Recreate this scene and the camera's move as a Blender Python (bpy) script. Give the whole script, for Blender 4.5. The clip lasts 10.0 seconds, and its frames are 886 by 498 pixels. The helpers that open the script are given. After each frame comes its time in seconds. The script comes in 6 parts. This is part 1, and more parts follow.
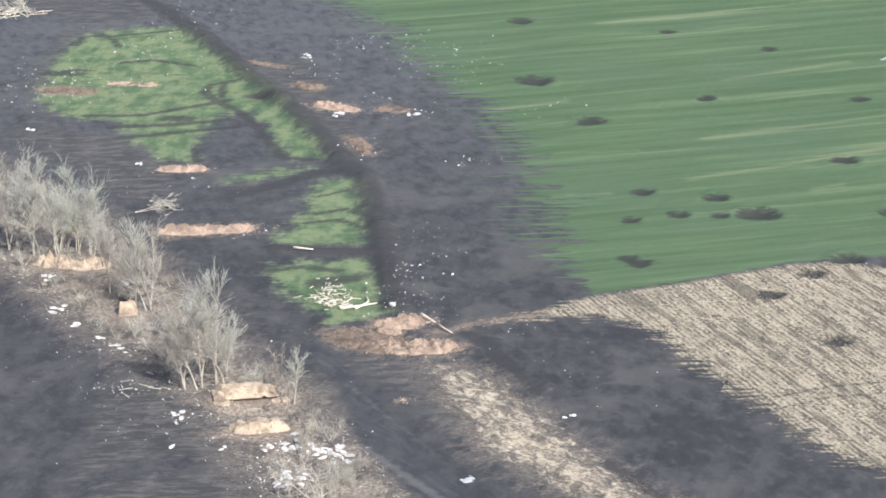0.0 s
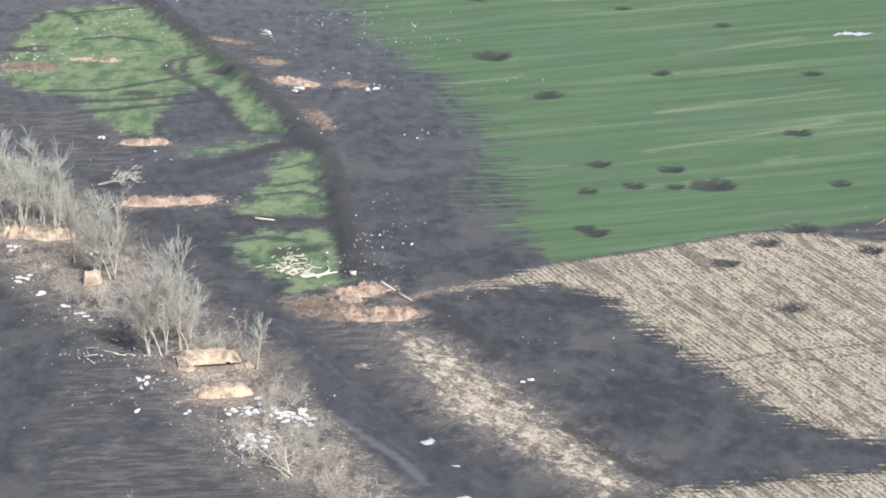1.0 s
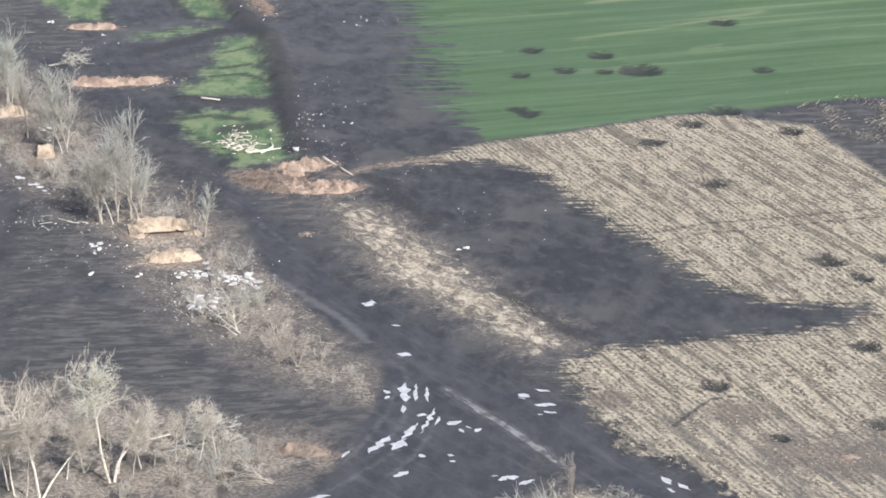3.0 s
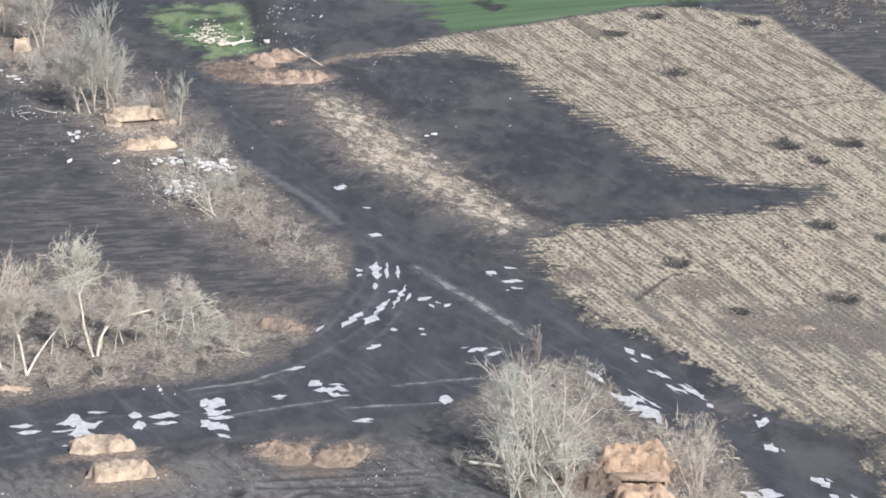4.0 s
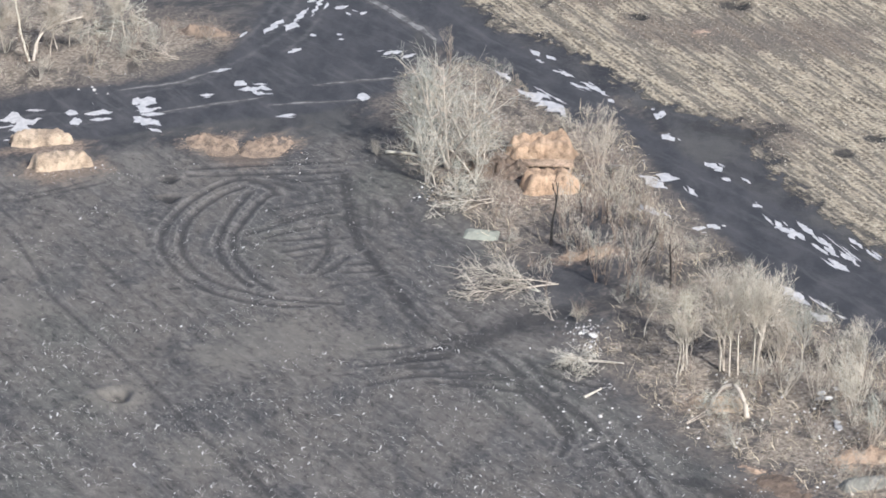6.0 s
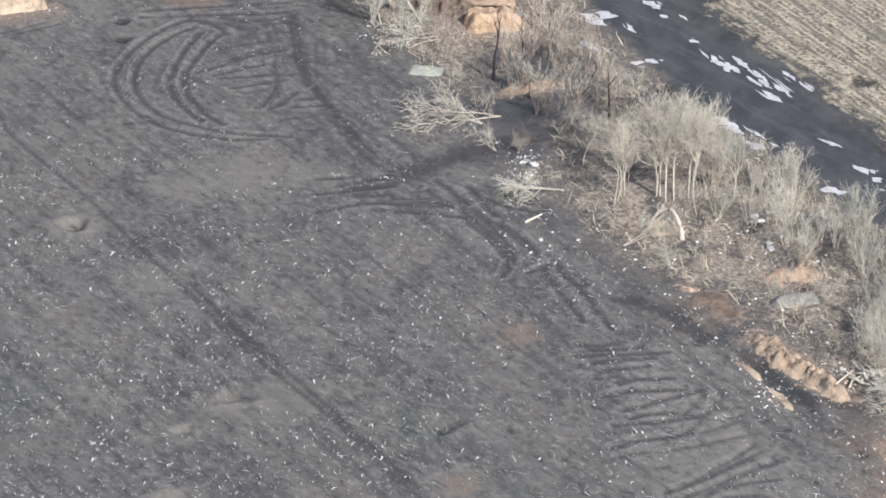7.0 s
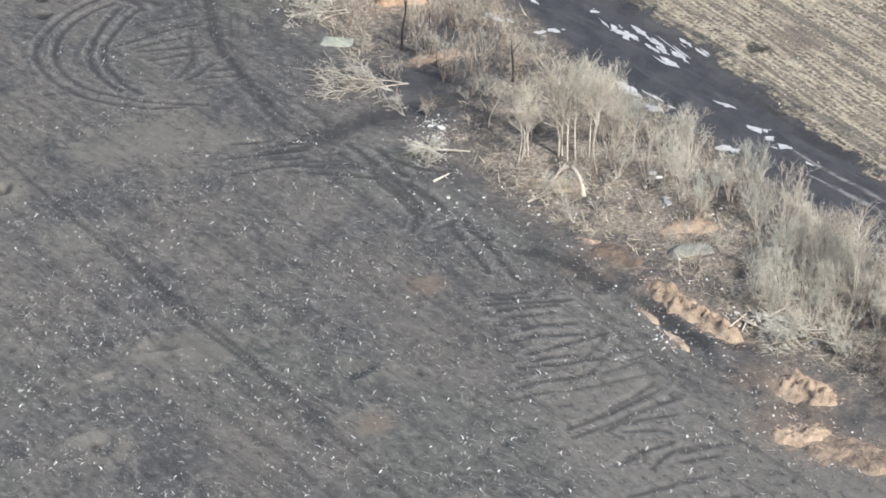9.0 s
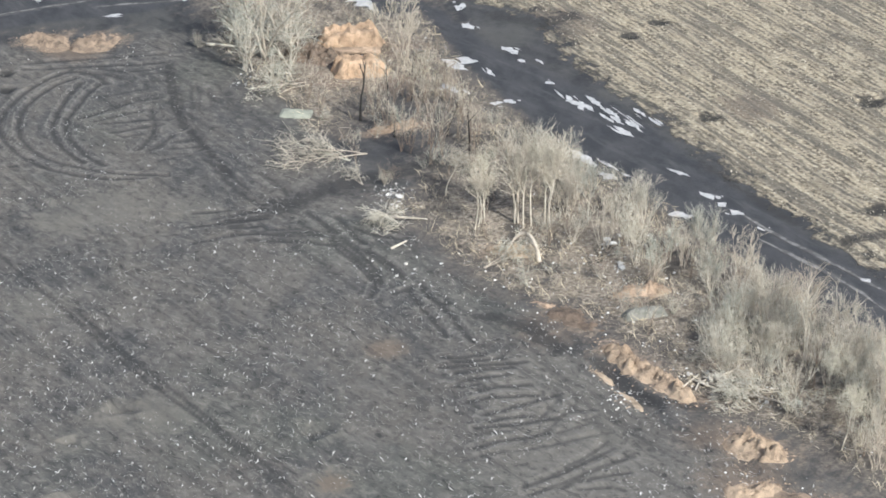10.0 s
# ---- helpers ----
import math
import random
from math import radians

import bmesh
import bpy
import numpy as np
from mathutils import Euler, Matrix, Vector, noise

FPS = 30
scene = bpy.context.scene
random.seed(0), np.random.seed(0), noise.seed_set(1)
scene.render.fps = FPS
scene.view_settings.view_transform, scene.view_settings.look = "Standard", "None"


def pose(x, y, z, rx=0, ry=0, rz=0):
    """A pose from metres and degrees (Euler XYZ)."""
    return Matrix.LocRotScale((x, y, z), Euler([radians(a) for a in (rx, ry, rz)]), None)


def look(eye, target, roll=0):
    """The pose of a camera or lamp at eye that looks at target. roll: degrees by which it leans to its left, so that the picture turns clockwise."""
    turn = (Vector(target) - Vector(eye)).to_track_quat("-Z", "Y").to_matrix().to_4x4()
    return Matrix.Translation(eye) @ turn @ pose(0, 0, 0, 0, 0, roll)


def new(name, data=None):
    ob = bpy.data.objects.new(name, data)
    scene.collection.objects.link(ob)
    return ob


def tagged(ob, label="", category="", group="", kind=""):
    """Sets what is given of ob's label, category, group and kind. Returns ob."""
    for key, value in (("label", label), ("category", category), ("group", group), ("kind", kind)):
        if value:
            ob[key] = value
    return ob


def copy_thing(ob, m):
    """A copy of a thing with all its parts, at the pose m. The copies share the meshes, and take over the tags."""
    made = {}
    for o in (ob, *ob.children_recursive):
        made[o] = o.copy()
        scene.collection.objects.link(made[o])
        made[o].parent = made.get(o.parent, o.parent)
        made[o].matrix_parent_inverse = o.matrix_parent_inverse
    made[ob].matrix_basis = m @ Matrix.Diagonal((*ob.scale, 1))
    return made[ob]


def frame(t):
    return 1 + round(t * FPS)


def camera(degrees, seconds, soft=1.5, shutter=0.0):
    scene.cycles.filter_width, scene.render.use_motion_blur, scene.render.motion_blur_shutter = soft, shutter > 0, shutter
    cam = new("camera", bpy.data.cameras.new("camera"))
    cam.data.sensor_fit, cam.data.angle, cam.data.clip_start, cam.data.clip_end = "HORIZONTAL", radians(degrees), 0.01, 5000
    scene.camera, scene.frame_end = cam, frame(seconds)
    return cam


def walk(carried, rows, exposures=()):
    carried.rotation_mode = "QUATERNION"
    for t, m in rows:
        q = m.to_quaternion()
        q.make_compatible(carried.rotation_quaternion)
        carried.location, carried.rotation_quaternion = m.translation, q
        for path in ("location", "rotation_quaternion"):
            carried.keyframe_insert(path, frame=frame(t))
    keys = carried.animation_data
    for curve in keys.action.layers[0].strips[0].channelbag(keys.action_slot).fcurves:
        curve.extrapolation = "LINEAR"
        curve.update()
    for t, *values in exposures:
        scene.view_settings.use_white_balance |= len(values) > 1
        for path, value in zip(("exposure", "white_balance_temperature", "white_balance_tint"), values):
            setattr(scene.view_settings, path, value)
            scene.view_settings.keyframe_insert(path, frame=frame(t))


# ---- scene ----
cam = camera(16, 10.0, soft=1.75)
PATH = [
    (0, (2.456, -246.200, 127.374), (-36.511, 164.481, 0.000), -0.776),
    (0.5, (2.517, -249.859, 127.135), (-32.826, 158.740, 0.000), -0.684),
    (1, (2.458, -253.588, 127.260), (-29.826, 151.081, 0.000), -0.616),
    (1.5, (2.193, -257.676, 127.070), (-27.182, 142.245, 0.000), -0.470),
    (2, (2.087, -261.803, 127.301), (-24.810, 132.004, 0.000), -0.350),
    (2.2, (1.941, -263.759, 127.375), (-24.119, 127.706, 0.000), -0.339),
    (3.3, (2.254, -276.714, 127.174), (-16.785, 86.140, 0.000), 0.270),
    (3.5, (2.247, -279.291, 127.170), (-15.531, 77.821, 0.000), 0.007),
    (4, (1.906, -285.223, 127.288), (-12.450, 57.293, 0.000), 0.113),
    (4.5, (1.783, -291.249, 127.194), (-9.323, 35.198, 0.000), 0.175),
    (5, (1.269, -296.797, 127.096), (-6.501, 14.177, 0.000), 0.329),
    (5.5, (0.975, -302.598, 127.193), (-3.685, -7.033, 0.000), 0.415),
    (5.7, (1.023, -304.740, 127.431), (-2.661, -14.920, -0.000), 0.461),
    (6.8, (2.269, -317.000, 127.281), (3.225, -57.405, 0.000), 0.312),
    (7, (2.465, -318.724, 127.289), (4.226, -64.235, -0.000), 0.321),
    (7.5, (2.532, -322.680, 127.591), (6.177, -77.320, -0.000), 0.366),
    (8, (2.640, -326.017, 127.767), (7.924, -81.905, 0.000), 0.396),
    (8.5, (2.842, -329.027, 127.997), (10.058, -78.097, 0.000), 0.321),
    (9, (3.063, -331.948, 127.961), (12.270, -73.281, 0.000), 0.319),
    (9.5, (3.376, -334.661, 128.044), (14.624, -66.355, 0.000), 0.277),
    (10, (3.759, -337.398, 128.147), (16.842, -59.004, 0.000), 0.221),
]
walk(cam, [(t, look(eye, target, roll)) for t, eye, target, roll in PATH], [(0.0, 0.62, 6150, 10), (2.2, 0.56, 6090, 10), (4.0, 0.46, 6090, 11), (6.0, 0.43, 6120, 11), (8.0, 0.50, 6170, 10), (10.0, 0.43, 6230, 6)])

# ---- world, sun, exposure ----
SUN_FROM = Vector((0.45, -0.62, 0.64)).normalized()
world = bpy.data.worlds.new("sky")
scene.world = world
world.use_nodes = True
wn = world.node_tree
sky = wn.nodes.new("ShaderNodeTexSky")
sky.sky_type = "NISHITA"
sky.sun_disc = False
sky.sun_elevation = math.asin(SUN_FROM.z)
sky.sun_rotation = math.atan2(SUN_FROM.x, SUN_FROM.y)
sky.dust_density = 3.0
wn.links.new(sky.outputs["Color"], wn.nodes["Background"].inputs["Color"])
wn.nodes["Background"].inputs["Strength"].default_value = 0.125
sun_data = bpy.data.lights.new("sun", "SUN")
sun_data.energy = 3.9
sun_data.angle = radians(0.6)
sun_data.color = (1.0, 0.97, 0.93)
sun = new("sun", sun_data)
sun.matrix_world = look(SUN_FROM * 100, (0, 0, 0))

rng = random.Random(7)
nrng = np.random.default_rng(7)


# ---- material helpers ----
class Mat:
    """A node material with short calls for the usual nodes."""

    def __init__(self, name, rough=0.9, metal=0.0):
        self.mat = bpy.data.materials.new(name)
        self.mat.use_nodes = True
        self.nt = self.mat.node_tree
        self.bsdf = self.nt.nodes["Principled BSDF"]
        self.bsdf.inputs["Roughness"].default_value = rough
        self.bsdf.inputs["Metallic"].default_value = metal
        self.bsdf.inputs["Specular IOR Level"].default_value = 0.2
        self.geo = self.node("ShaderNodeNewGeometry")
        self.pos = self.geo.outputs["Position"]

    def node(self, kind):
        return self.nt.nodes.new(kind)

    def put(self, socket, value):
        if isinstance(value, bpy.types.NodeSocket):
            self.nt.links.new(value, socket)
        elif isinstance(value, tuple) and len(value) == 3 and socket.type == "RGBA":
            socket.default_value = (*value, 1)
        else:
            socket.default_value = value

    def mapped(self, turn=0.0, scale=(1, 1, 1), vec=None):
        """Position turned so that x runs along the heading (degrees), then scaled."""
        a = self.node("ShaderNodeVectorRotate")
        a.rotation_type = "Z_AXIS"
        self.put(a.inputs["Vector"], vec or self.pos)
        a.inputs["Angle"].default_value = radians(-turn)
        b = self.node("ShaderNodeVectorMath")
        b.operation = "MULTIPLY"
        self.put(b.inputs[0], a.outputs["Vector"])
        b.inputs[1].default_value = scale
        return b.outputs["Vector"]

    def noise(self, vec, scale, detail=4.0, rough=0.6, distort=0.0):
        n = self.node("ShaderNodeTexNoise")
        self.put(n.inputs["Vector"], vec)
        n.inputs["Scale"].default_value = scale
        n.inputs["Detail"].default_value = detail
        n.inputs["Roughness"].default_value = rough
        n.inputs["Distortion"].default_value = distort
        return n.outputs["Fac"]

    def math(self, op, a, b=0.0, clamp=False):
        n = self.node("ShaderNodeMath")
        n.operation = op
        n.use_clamp = clamp
        self.put(n.inputs[0], a)
        self.put(n.inputs[1], b)
        return n.outputs[0]

    def step(self, v, lo, hi, a=0.0, b=1.0):
        n = self.node("ShaderNodeMapRange")
        n.interpolation_type = "SMOOTHSTEP"
        self.put(n.inputs["Value"], v)
        n.inputs["From Min"].default_value = lo
        n.inputs["From Max"].default_value = hi
        n.inputs["To Min"].default_value = a
        n.inputs["To Max"].default_value = b
        return n.outputs["Result"]

    def mix(self, fac, a, b):
        n = self.node("ShaderNodeMix")
        n.data_type = "RGBA"
        self.put(n.inputs[0], fac)
        self.put(n.inputs[6], a)
        self.put(n.inputs[7], b)
        return n.outputs[2]

    def attr(self, name):
        n = self.node("ShaderNodeAttribute")
        n.attribute_name = name
        return n.outputs["Fac"]

    def island(self):
        return self.geo.outputs["Random Per Island"]

    def chance(self):
        return self.node("ShaderNodeObjectInfo").outputs["Random"]

    def bump(self, height, distance, strength=1.0):
        n = self.node("ShaderNodeBump")
        self.put(n.inputs["Height"], height)
        n.inputs["Distance"].default_value = distance
        n.inputs["Strength"].default_value = strength
        self.put(self.bsdf.inputs["Normal"], n.outputs["Normal"])

    def colour(self, value):
        self.put(self.bsdf.inputs["Base Color"], value)
        return self


def earth_material(name, light, dark, stain, scale=1.0, gritty=True):
    m = Mat(name, 0.95)
    big = m.noise(m.pos, 0.5 * scale, 5, 0.65)
    fine = m.noise(m.pos, 4.0 * scale, 6, 0.7)
    c = m.mix(m.step(big, 0.40, 0.58), dark, light)
    c = m.mix(m.math("MULTIPLY", m.step(m.noise(m.pos, 0.9 * scale, 6, 0.75, 0.4), 0.50, 0.62), 0.75), c, stain)
    c = m.mix(m.math("MULTIPLY", m.step(fine, 0.54, 0.72), 0.8), c, stain)
    grit = m.noise(m.pos, 7.0 * scale, 5, 0.8)
    if gritty:
        c = m.mix(m.math("MULTIPLY", m.step(grit, 0.58, 0.70), 0.6), c, (stain[0] * 0.7, stain[1] * 0.68, stain[2] * 0.66))
        c = m.mix(m.math("MULTIPLY", m.step(grit, 0.50, 0.36), 0.6), c, (light[0] * 1.2, light[1] * 1.18, light[2] * 1.14))
    m.colour(c)
    m.bump(m.math("ADD", m.math("ADD", fine, big), m.math("MULTIPLY", grit, 0.5 if gritty else 0.0)), 0.3 if gritty else 0.12, 1.0)
    return m.mat


def bark_material(name, light, dark):
    m = Mat(name, 0.85)
    v = m.noise(m.pos, 3.0, 4)
    c = m.mix(m.step(v, 0.35, 0.7), dark, light)
    luck = m.chance()
    c = m.mix(m.math("MULTIPLY", m.step(luck, 0.45, 1.0), 0.7), c, (light[0] * 0.62, light[1] * 0.57, light[2] * 0.55))
    c = m.mix(m.math("MULTIPLY", m.step(luck, 0.35, 0.0), 0.45), c, (light[0] * 0.78, light[1] * 0.84, light[2] * 0.78))
    c = m.mix(m.math("MULTIPLY", m.step(m.noise(m.pos, 0.7, 3), 0.5, 0.7), 0.5), c, (light[0] * 0.55, light[1] * 0.53, light[2] * 0.5))
    m.colour(c)
    return m.mat


def plain_material(name, colour, other, rough=0.8, scale=3.0):
    m = Mat(name, rough)
    v = m.noise(m.pos, scale, 4)
    m.colour(m.mix(m.step(v, 0.35, 0.65), colour, other))
    return m.mat


MAT_SPOIL = earth_material("clay_spoil", (0.60, 0.445, 0.325), (0.37, 0.275, 0.20), (0.21, 0.165, 0.132))
MAT_ORANGE = earth_material("orange_bank_clay", (0.67, 0.485, 0.335), (0.55, 0.385, 0.26), (0.33, 0.235, 0.165))
MAT_TAN = earth_material("tan_clay_spoil", (0.67, 0.535, 0.395), (0.44, 0.345, 0.255), (0.225, 0.18, 0.14))
MAT_CLAY = earth_material("weathered_clay", (0.62, 0.475, 0.345), (0.42, 0.315, 0.23), (0.21, 0.16, 0.125))
MAT_WEATHERED = earth_material("grassy_weathered_clay", (0.44, 0.335, 0.25), (0.25, 0.195, 0.152), (0.13, 0.108, 0.09))
MAT_RED = earth_material("dull_reddish_clay", (0.53, 0.395, 0.30), (0.33, 0.245, 0.19), (0.19, 0.152, 0.125))
MAT_BROWN = earth_material("brown_earth", (0.23, 0.175, 0.135), (0.135, 0.108, 0.09), (0.36, 0.275, 0.21))
# near-black soil tone that stands in for shade inside the dugouts
MAT_DUGOUT_SHADE = earth_material("dugout_shade_paint", (0.055, 0.05, 0.048), (0.035, 0.033, 0.033), (0.09, 0.08, 0.07))
MAT_TWIG = bark_material("pale_dry_twigs", (0.70, 0.645, 0.545), (0.42, 0.38, 0.315))
MAT_PALE_TWIG = bark_material("bleached_twigs", (0.71, 0.68, 0.585), (0.46, 0.435, 0.37))
MAT_BARK = bark_material("grey_bark", (0.60, 0.56, 0.48), (0.34, 0.31, 0.265))
MAT_GREY_TWIG = bark_material("grey_green_twigs", (0.52, 0.52, 0.46), (0.35, 0.35, 0.305))
MAT_BROWN_TWIG = bark_material("brown_twigs", (0.34, 0.275, 0.22), (0.20, 0.165, 0.14))
MAT_CHAR = bark_material("charred_bark", (0.06, 0.055, 0.055), (0.025, 0.025, 0.025))
MAT_BARE = bark_material("stripped_pale_wood", (0.72, 0.665, 0.57), (0.46, 0.42, 0.35))
MAT_WHITE = plain_material("white_debris", (0.70, 0.69, 0.66), (0.36, 0.34, 0.31), scale=1.6)


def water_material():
    m = Mat("puddle_painted_glare", 0.3)
    # the sky's glare on the water is put into this pale base colour
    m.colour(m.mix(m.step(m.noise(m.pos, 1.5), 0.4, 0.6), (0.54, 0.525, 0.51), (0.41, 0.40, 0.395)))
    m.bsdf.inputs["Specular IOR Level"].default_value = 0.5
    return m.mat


MAT_WATER = water_material()

# ---- outlines of the fields, in metres ----
# the field grid: crop rows run along ROWS, stubble rows across it
ROWS = 24.7
EAST_CROP = [(-69.8, 318.7), (-57.9, 296.3), (-48.2, 267.5), (-37.5, 241.5), (-29.6, 217.8), (-25.6, 196.1), (-23.6, 176.1), (-19.4, 157.8), (-15.1, 145.7),
             (-4.1, 151.1), (10.9, 161.0), (17.7, 161.7), (32.7, 168.1), (45.3, 173.0), (120.0, 204.0), (160.0, 900.0), (-70.0, 900.0), (-100.0, 420.0)]
WEST_CROP_A = [(-111.4, 289.1), (-102.5, 295.6), (-94.4, 295.9), (-89.2, 283.1), (-81.1, 269.4), (-73.1, 254.1), (-65.7, 233.9), (-57.7, 209.5), (-63.2, 209.2), (-66.3, 213.6), (-70.2, 227.8), (-74.9, 237.8), (-78.0, 234.5), (-79.4, 219.0), (-77.7, 206.1), (-82.8, 207.1), (-88.8, 216.6), (-94.8, 229.2), (-101.5, 231.0), (-110.3, 242.1), (-111.3, 253.3), (-113.5, 275.1)]
WEST_CROP_B = [(-58.3, 197.6), (-52.6, 199.4), (-48.8, 180.5), (-46.3, 165.6), (-60.4, 165.7), (-58.4, 180.0)]
WEST_CROP_C = [(-59.2, 157.1), (-45.6, 159.6), (-40.5, 135.1), (-47.5, 131.3), (-57.8, 147.2)]
WEST_STRIP = [(-72.8, 198.5), (-64.2, 204.1), (-59.2, 204.4), (-63.6, 199.8), (-71.4, 195.5)]
STUBBLE = [(-28.2, 133.0), (-20.6, 138.9), (-15.0, 145.0), (-4.1, 150.4), (10.9, 160.2), (17.7, 160.8), (30.5, 156.5), (41.5, 126.1), (62.0, 80.0), (120.0, -60.0),
           (110.0, -160.0), (75.0, -105.0), (58.9, -66.9), (55.4, -59.0), (52.0, -51.4), (45.4, -35.9), (38.2, -19.0), (33.0, -6.0), (31.9, 4.9), (21.8, 11.7), (17.4, 21.4),
           (11.3, 29.9), (5.0, 35.1), (-0.3, 48.2), (-2.4, 59.1), (0.7, 64.8), (7.0, 67.1), (20.5, 70.7), (31.3, 75.3), (32.7, 81.6),
           (21.0, 82.1), (12.8, 90.3), (7.6, 101.4), (0.2, 115.4), (-7.3, 131.8), (-14.6, 136.3)]
VERGE = [(-33.1, 116.3), (-28.3, 114.1), (-21.6, 102.3), (-16.0, 91.1), (-9.9, 80.6), (-6.3, 74.5), (-2.4, 66.6), (-6.0, 64.5), (-10.2, 70.3),
         (-16.0, 78.2), (-24.4, 88.5), (-27.7, 99.7)]
ROAD = [(-54.5, 134.3), (-48.9, 125.6), (-41.1, 109.8), (-35.3, 95.9), (-25.1, 74.6), (-16.1, 66.0), (-8.9, 51.2), (-2.4, 47.8), (3.7, 34.3), (9.7, 24.9), (15.1, 15.9),
        (20.4, 6.0), (25.1, -4.7), (37.8, -23.1), (44.8, -40.4), (51.5, -54.8), (58.4, -69.4), (95.0, -140.0), (88.0, -145.0),
        (53.8, -75.4), (47.3, -65.2), (40.5, -53.0), (35.7, -44.4), (30.8, -33.9), (23.0, -14.3), (17.0, 7.3), (12.2, 5.6), (6.1, 17.0),
        (1.0, 24.5), (-5.0, 35.6), (-11.6, 45.6), (-18.5, 54.4), (-22.9, 61.8), (-28.7, 68.4), (-39.3, 88.9), (-44.5, 109.6)]
SIDE_ROAD = [(-120.0, -14.0), (-51.4, 9.1), (-45.9, 13.7), (-34.0, 17.1), (-27.0, 22.4), (-24.0, 33.2), (-22.4, 48.3), (-22.9, 61.8), (-11.6, 45.6), (-4.9, 33.9),
             (-6.8, 14.7), (-15.0, 8.0), (-26.9, 5.2), (-38.3, 0.1), (-49.5, -4.0), (-120.0, -30.0)]
BELT_A = [(-150.0, 260.0), (-106.7, 201.6), (-85.4, 176.0), (-70.7, 147.8), (-55.5, 116.6), (-46.2, 104.8), (-48.3, 107.0), (-41.3, 91.0), (-34.4, 78.4), (-27.3, 58.7), (-23.0, 54.2), (-23.8, 47.7),
          (-32.0, 52.8), (-38.9, 62.0), (-46.8, 71.5), (-51.9, 83.9), (-59.4, 101.7), (-74.0, 121.0), (-84.3, 136.3), (-95.9, 154.1), (-150.0, 230.0)]
BELT_B = [(-51.9, 12.3), (-46.1, 15.0), (-34.2, 18.8), (-26.9, 28.6), (-30.8, 37.5), (-39.6, 40.0), (-57.3, 49.0), (-90.0, 40.0), (-90.0, 0.0)]
BELT_C = [(-6.9, 18.1), (-5.1, -6.9), (-1.5, -18.1), (-0.0, -13.5), (4.8, -29.8), (9.3, -43.4), (15.2, -53.5), (21.7, -66.8), (27.7, -72.0), (32.4, -78.1), (37.8, -89.7), (40.7, -95.2),
          (46.1, -98.6), (50.6, -106.8), (62.0, -125.0), (80.0, -125.0), (55.8, -84.8), (49.1, -71.6), (42.6, -58.5), (37.3, -45.9), (28.5, -32.3), (20.0, -12.5), (16.4, 9.2),
          (9.0, 8.8), (3.0, 25.2)]
CHARRED = [(0.3, -30.0), (6.3, -27.2), (9.2, -17.1), (15.7, -13.4), (19.1, -20.8), (21.3, -29.3), (17.6, -39.3), (16.3, -46.9), (10.0, -52.2), (3.0, -41.0)]
FAR_PLOUGH = [(22.6, 163.4), (45.3, 172.1), (130.0, 208.0), (130.0, 60.0), (41.5, 126.1), (32.5, 149.5)]


def signed(points, outline):
    """Signed distance in metres to an outline, positive inside."""
    poly = np.array(outline)
    px, py = points[:, 0], points[:, 1]
    far = np.full(len(points), 1e9)
    inside = np.zeros(len(points), bool)
    for (ax, ay), (bx, by) in zip(poly, np.roll(poly, -1, 0)):
        ex, ey = bx - ax, by - ay
        u = np.clip(((px - ax) * ex + (py - ay) * ey) / (ex * ex + ey * ey + 1e-9), 0, 1)
        far = np.minimum(far, np.hypot(px - ax - u * ex, py - ay - u * ey))
        crosses = (ay > py) != (by > py)
        with np.errstate(divide="ignore", invalid="ignore"):
            inside ^= crosses & (px < ex * (py - ay) / (ey if ey else 1e-9) + ax)
    return np.where(inside, far, -far)


def along(points, line, width):
    """1 on a line, falling off to both sides."""
    far = np.full(len(points), 1e9)
    for (ax, ay), (bx, by) in zip(line[:-1], line[1:]):
        ex, ey = bx - ax, by - ay
        u = np.clip(((points[:, 0] - ax) * ex + (points[:, 1] - ay) * ey) / (ex * ex + ey * ey), 0, 1)
        far = np.minimum(far, np.hypot(points[:, 0] - ax - u * ex, points[:, 1] - ay - u * ey))
    return np.exp(-((far / width) ** 1.3))


# pale dried wheel lines on the tracks, scorched banks and a painted trench shade: a line and its half width
PALE_LINES_MAIN = [
    ([(-15.3, 51.2), (-10.7, 43.9), (-6.4, 37.5), (-2.5, 31.1)], 1.25),
    ([(-39.0, 88.0), (-33.8, 80.5), (-28.5, 72.4), (-25.0, 65.4)], 0.8),
    ([(-30.4, 87.8), (-26.4, 80.9), (-22.2, 72.3)], 0.6),
    ([(46.9, -51.6), (50.0, -57.3), (53.4, -62.9), (56.2, -67.2), (58.3, -70.2)], 0.6),
    ([(47.9, -57.8), (50.7, -62.2), (53.3, -66.1), (55.7, -70.2), (57.6, -74.2)], 0.6),
    ([(-53.8, -1.8), (-48.7, 1.9)], 0.6),
    ([(-53.5, -3.8), (-47.5, 0.3), (-41.1, 3.8)], 0.6),
    ([(-32.4, 7.8), (-26.5, 10.6), (-21.2, 12.6)], 0.6),
    ([(-20.5, 10.3), (-15.3, 11.1), (-10.7, 11.9)], 0.6),
    ([(-16.0, 16.1), (-8.7, 18.3), (-4.0, 19.1)], 0.6),
    ([(-26.6, 20.8), (-31.0, 16.8), (-37.2, 14.2)], 0.6),
]
